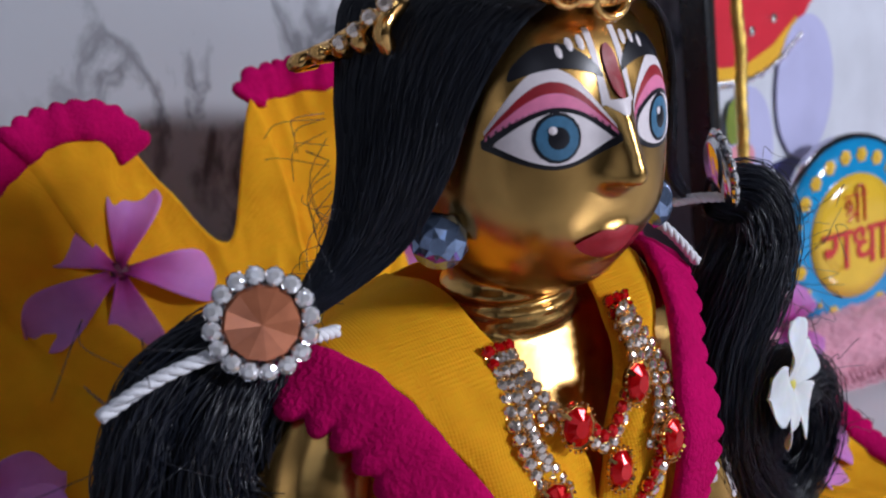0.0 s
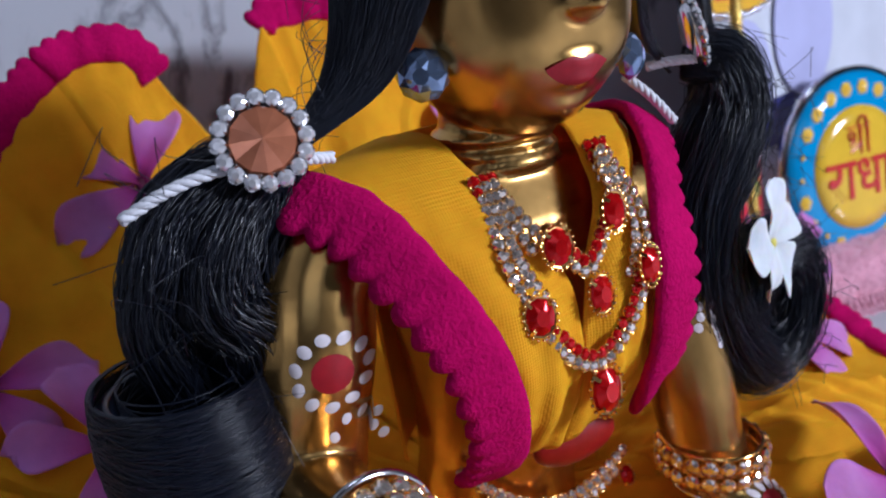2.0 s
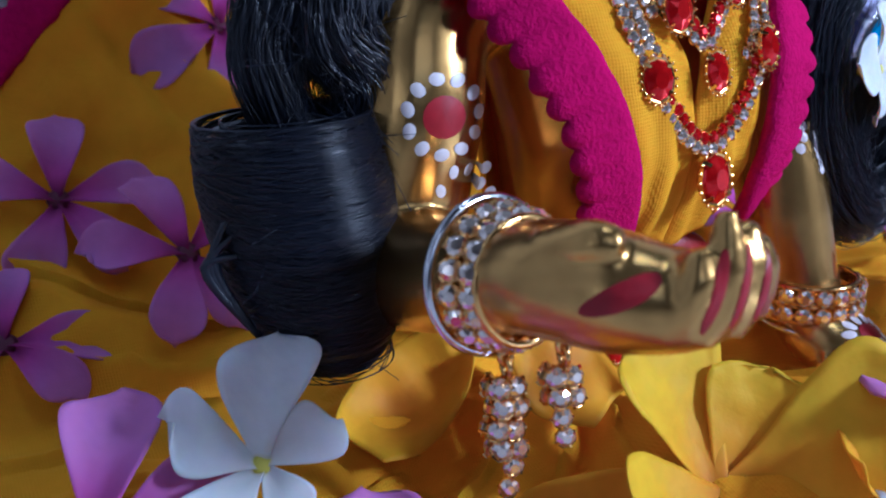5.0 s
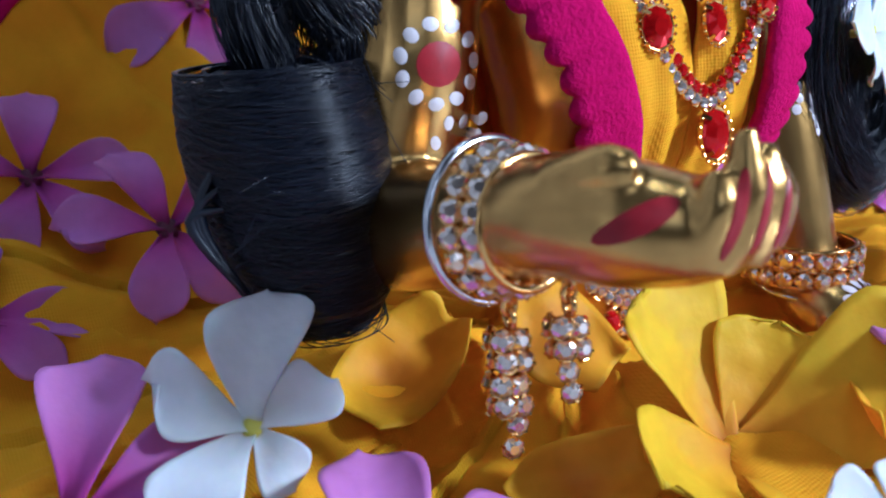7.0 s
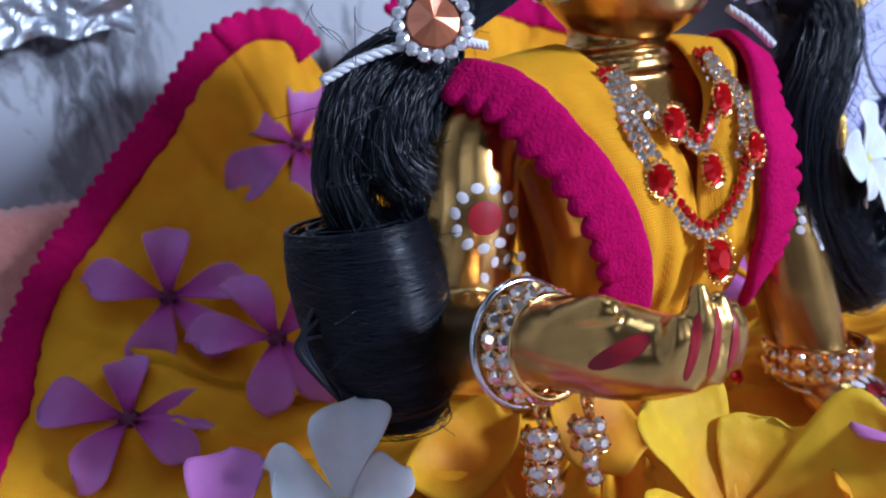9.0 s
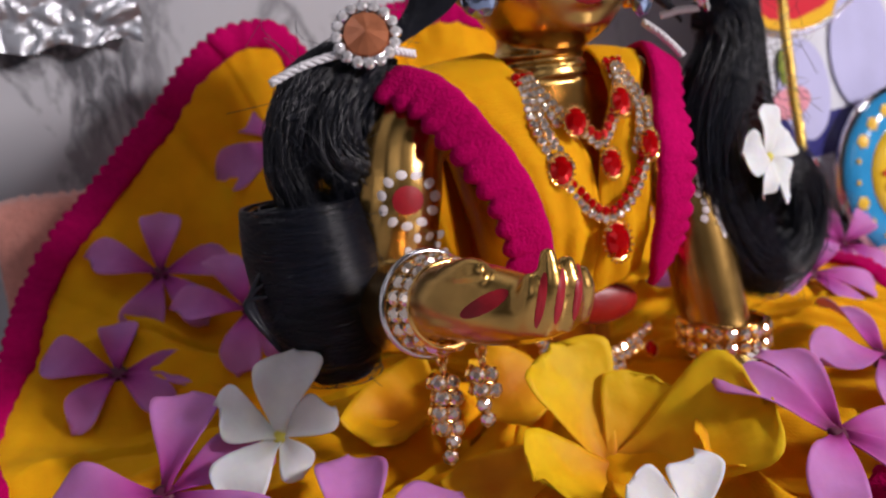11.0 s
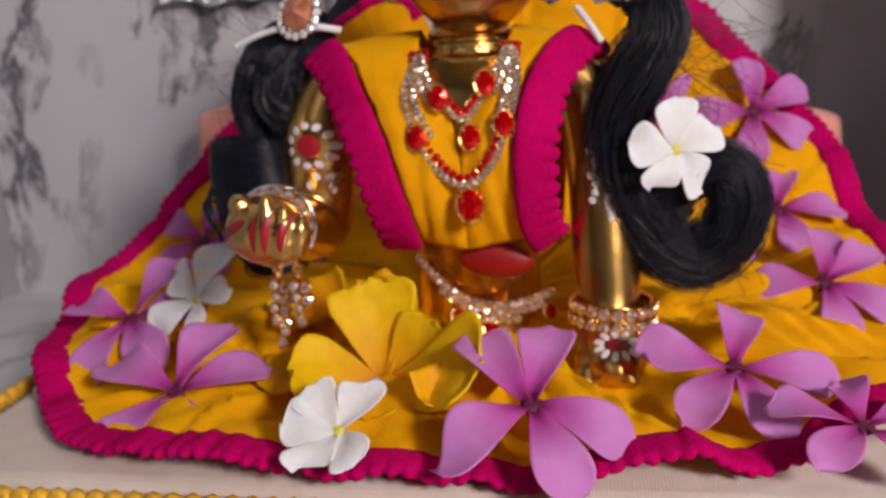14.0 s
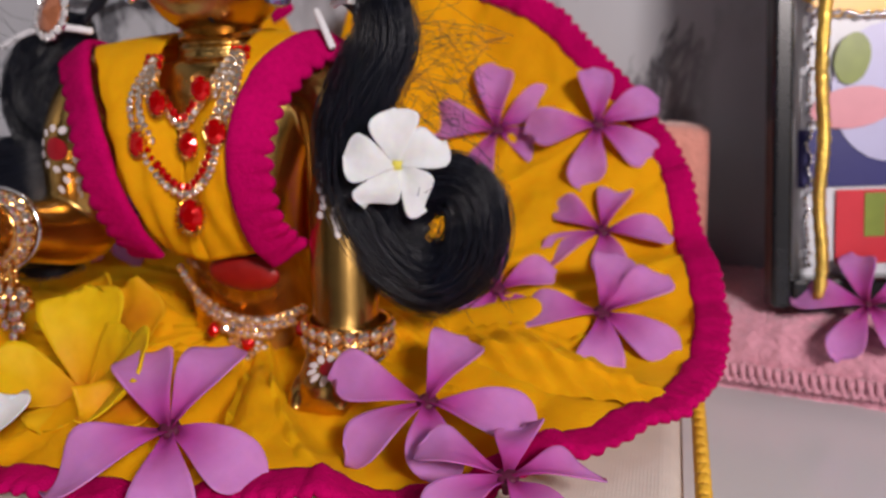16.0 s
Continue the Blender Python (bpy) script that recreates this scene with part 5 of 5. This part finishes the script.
# ---- framed picture, badge, foil ----
def flat(name, pts, z, material, parent, thick=0.0003):
    """A flat coloured shape of the picture, lying z before its ground."""
    bm = bmesh.new()
    lo = [bm.verts.new((x, -z, y)) for x, y in pts]
    hi = [bm.verts.new((x, -z - thick, y)) for x, y in pts]
    bm.faces.new(hi), bm.faces.new(lo[::-1])
    for k in range(len(pts)):
        j = (k + 1) % len(pts)
        bm.faces.new((lo[k], lo[j], hi[j], hi[k]))
    bmesh.ops.recalc_face_normals(bm, faces=bm.faces)
    return part(name, bm, material, parent, smooth=False)


def oval(cx, cy, rx, ry, n=24, turn=0.0):
    return [(cx + rx * math.cos(a) * math.cos(turn) - ry * math.sin(a) * math.sin(turn), cy + rx * math.cos(a) * math.sin(turn) + ry * math.sin(a) * math.cos(turn)) for a in (2 * math.pi * k / n for k in range(n))]


def picture():
    t = thing("framed_picture", "glossy colour picture in a black frame hung with gold braid", "picture")
    t.matrix_basis = pose(0.2140, 0.1790, 0.0245, -6, -1, 9)
    w, h = 0.19, 0.25
    red, lav, yel = mat("print_red", (0.62, 0.03, 0.05), 0.3, 0, 0.12, 90), mat("print_lavender", (0.5, 0.5, 0.74), 0.3, 0, 0.15, 40), mat("print_yellow", (0.8, 0.45, 0.03), 0.3, 0, 0.1, 90)
    pale, navy, pink = mat("print_pale", (0.66, 0.68, 0.74), 0.3, 0, 0.15, 40), mat("print_navy", (0.03, 0.03, 0.16), 0.3, 0, 0.2, 90), mat("print_pink", (0.7, 0.3, 0.36), 0.3, 0, 0.15, 90)
    green = mat("print_green", (0.2, 0.26, 0.04), 0.3, 0, 0.2, 200)
    bm = bmesh.new()
    for lo, hi in (((0, -0.012, 0), (0.0058, -0.0025, h)), ((w - 0.0085, -0.012, 0), (w, -0.0025, h)), ((0.0058, -0.012, 0), (w - 0.0085, -0.0025, 0.0085)), ((0.0058, -0.012, h - 0.0085), (w - 0.0085, -0.0025, h))):
        box(bm, lo, hi, 0.0012, 2)
    part("frame", bm, FRAMEBLACK, t, "black lacquered frame", smooth=False)
    bm = bmesh.new()
    box(bm, (0.0058, -0.004, 0.0085), (w - 0.0085, 0.0, h - 0.0085))
    sheet = part("print", bm, pale, t, smooth=False)
    flat("lower_field", [(0.009, 0.035), (0.085, 0.035), (0.085, 0.052), (0.009, 0.052)], 0.0045, navy, sheet)
    flat("field", [(0.02, 0.012), (0.036, 0.012), (0.036, 0.034), (0.02, 0.034)], 0.0048, red, sheet)
    flat("field", [(0.028, 0.02), (0.034, 0.02), (0.034, 0.033), (0.028, 0.033)], 0.0052, green, sheet)
    flat("red_drape", [(0.009, 0.240), (0.009, 0.090), (0.018, 0.084), (0.034, 0.083), (0.052, 0.087), (0.07, 0.096), (0.09, 0.111), (0.1, 0.240)], 0.0045, red, sheet)
    flat("yellow_hem", [(0.009, 0.090), (0.018, 0.084), (0.034, 0.083), (0.052, 0.087), (0.07, 0.096), (0.07, 0.101), (0.052, 0.093), (0.034, 0.089), (0.018, 0.090), (0.009, 0.096)], 0.0049, yel, sheet)
    flat("pale_shape", oval(0.066, 0.140, 0.018, 0.030, 28, -0.15), 0.0052, lav, sheet)
    flat("pale_shape", oval(0.034, 0.062, 0.016, 0.020, 28, 0.1), 0.0050, lav, sheet)
    flat("pale_shape", oval(0.075, 0.075, 0.022, 0.026, 28, -0.2), 0.0052, lav, sheet)
    flat("pink_shape", oval(0.024, 0.058, 0.012, 0.006, 24, 0.1), 0.0056, pink, sheet)
    flat("leaf", oval(0.0235, 0.072, 0.0050, 0.0075, 20, -0.2), 0.0058, green, sheet)
    rng = random.Random(12)
    dot = None
    for k in range(46):
        x, y = 0.014 + 0.0135 * (k % 7) + rng.uniform(-0.003, 0.003), 0.100 + 0.0165 * (k // 7) + rng.uniform(-0.003, 0.003)
        if math.hypot((x - 0.066) / 0.021, (y - 0.140) / 0.033) < 1 or y > 0.24 or (x > 0.06 and y < 0.122):
            continue
        if dot is None:
            bm = bmesh.new()
            ball(bm, (0, 0, 0), (0.0018, 0.0010, 0.0018), 10)
            dot = part("sequin", bm, SILVER, sheet)
            dot.location = (x, -0.0052, y)
        else:
            ob = new("sequin", dot.data)
            ob.parent, ob.location = sheet, (x, -0.0052, y)
    # bead border and hanging braid
    bm = bmesh.new()
    for k in range(60):
        s = k / 59
        ball(bm, (0.0105 + 0.060 * s + rng.uniform(-4e-4, 4e-4), -0.0058, 0.0865 - 0.004 * math.sin(s * 3.1) + 0.008 * s * s + rng.uniform(-6e-4, 6e-4)), 0.0009, 6)
    for k in range(50):
        ball(bm, (0.0118 + rng.uniform(-0.001, 0.001), -0.0058, 0.012 + 0.0018 * k), 0.0009, 6)
    part("bead_border", bm, SILVER, t, "silver bead border")
    bm = bmesh.new()
    tube(bm, [Vector((0.0125 + 0.0005 * math.sin(k * 0.35), -0.0150 + 0.0003 * math.sin(k * 0.5), 0.249 - 0.0021 * k)) for k in range(118)], [0.0017 + 0.0003 * (k % 2) for k in range(118)], 8)
    part("gold_braid", bm, GLITTER, t, "hanging gold braid")


picture()


def badge():
    t = thing("badge", "round blue and yellow badge lettered in red Hindi script", "badge")
    t.matrix_basis = facing((0.2890, 0.1700, 0.0490), (-0.12, -1, 0.15)) @ Matrix.Scale(1.03, 4)
    blue, yel, redi = mat("badge_blue", (0.03, 0.30, 0.62), 0.15, 0, 0.12, 120, coat=0.5), mat("badge_yellow", (0.82, 0.52, 0.03), 0.15, 0, 0.1, 120, coat=0.5), mat("badge_red", (0.6, 0.03, 0.03), 0.2, 0, 0.1, 200, coat=0.5)
    def disc(r, z0, z1, bulge=0.0):
        bm = bmesh.new()
        rows = [[bm.verts.new((r * f * math.cos(2 * math.pi * k / 56), r * f * math.sin(2 * math.pi * k / 56), z1 + bulge * (1 - f * f))) for k in range(56)] for f in (0.25, 0.5, 0.75, 1.0)]
        rows.append([bm.verts.new((v.co.x, v.co.y, z0)) for v in rows[-1]])
        bm.faces.new(rows[0])
        for a, b in zip(rows, rows[1:]):
            for k in range(56):
                bm.faces.new((a[k], b[k], b[(k + 1) % 56], a[(k + 1) % 56]))
        bm.faces.new(rows[-1][::-1])
        return bm
    part("rim", disc(0.036, -0.004, -0.0005), SILVER, t, "silver rim")
    part("blue_ring", disc(0.0342, -0.001, 0.0002, 0.0006), blue, t)
    part("yellow_disc", disc(0.0222, -0.001, 0.0010, 0.0006), yel, t)
    for k in range(22):
        a = 2 * math.pi * k / 22
        bm = bmesh.new()
        c = Vector((0.0285 * math.cos(a), 0.0285 * math.sin(a), 0.0006))
        big = 40 < math.degrees(a) < 140 or k % 3 == 0
        if big:
            for j in range(6):
                q = j * math.pi / 3
                ball(bm, c + Vector((0.0017 * math.cos(q), 0.0017 * math.sin(q), 0)), (0.0012, 0.0012, 0.0004), 8)
        ball(bm, c + Vector((0, 0, 0.0003)), (0.0011, 0.0011, 0.0005), 8)
        part("small_flower", bm, yel, t)
    # the upper word, drawn stroke by stroke: head line, joined letter, long vowel with its hook
    k, ox, oy = 0.0098, -0.0062, 0.0050
    for line in ([(-0.05, 1), (1.1, 1)], [(0.62, 0), (0.62, 1)], [(0.98, 0), (0.98, 1)], [(0.98, 1), (0.93, 1.26), (0.76, 1.36), (0.6, 1.24), (0.56, 1.02)],
                 [(0.22, 0.88), (0.08, 0.78), (0.06, 0.62), (0.2, 0.54), (0.33, 0.64), (0.28, 0.82)], [(0.32, 0.62), (0.27, 0.46), (0.08, 0.36)], [(0.62, 0.44), (0.4, 0.26), (0.12, 0.1)]):
        bm = bmesh.new()
        tube(bm, [Vector((ox + k * q.x, oy + k * q.y, 0.0018)) for q in spline([(u, v, 0) for u, v in line], 14)], 0.00062, 6, flat=0.5)
        part("letter_stroke", bm, redi, t)
    cu = bpy.data.curves.new("lettering", "FONT")
    cu.body, cu.size, cu.align_x, cu.extrude, cu.offset = "\u0930\u093e\u0927\u093e", 0.0215, "CENTER", 0.00015, 0.0002
    tmp = new("lettering", cu)
    me = bpy.data.meshes.new_from_object(tmp.evaluated_get(bpy.context.evaluated_depsgraph_get()))
    bpy.data.objects.remove(tmp)
    me.materials.clear()
    me.materials.append(redi)
    ob = new("lettering", me)
    ob.parent, ob.location = t, (-0.001, -0.0105, 0.0018)


badge()


def foil():
    t = thing("foil_sheet", "crumpled silver foil hanging on the marble wall", "foil")
    bm = bmesh.new()
    def fn(u, v):
        x, z = -0.066 + 0.076 * u, 0.128 + 0.045 * v
        q = Vector((x * 75, z * 75, 2))
        y = 0.2335 - 0.0045 * abs(noise.noise(q)) - 0.0030 * abs(noise.noise(q * 2.3 + Vector((3, 1, 0))))
        return Vector((x + 0.002 * noise.noise(q * 1.4), y, z + 0.006 * noise.noise(Vector((u * 5, 3, v * 2)))))
    grid(bm, fn, 64, 48)
    part("foil", bm, FOIL, t, smooth=False)


foil()
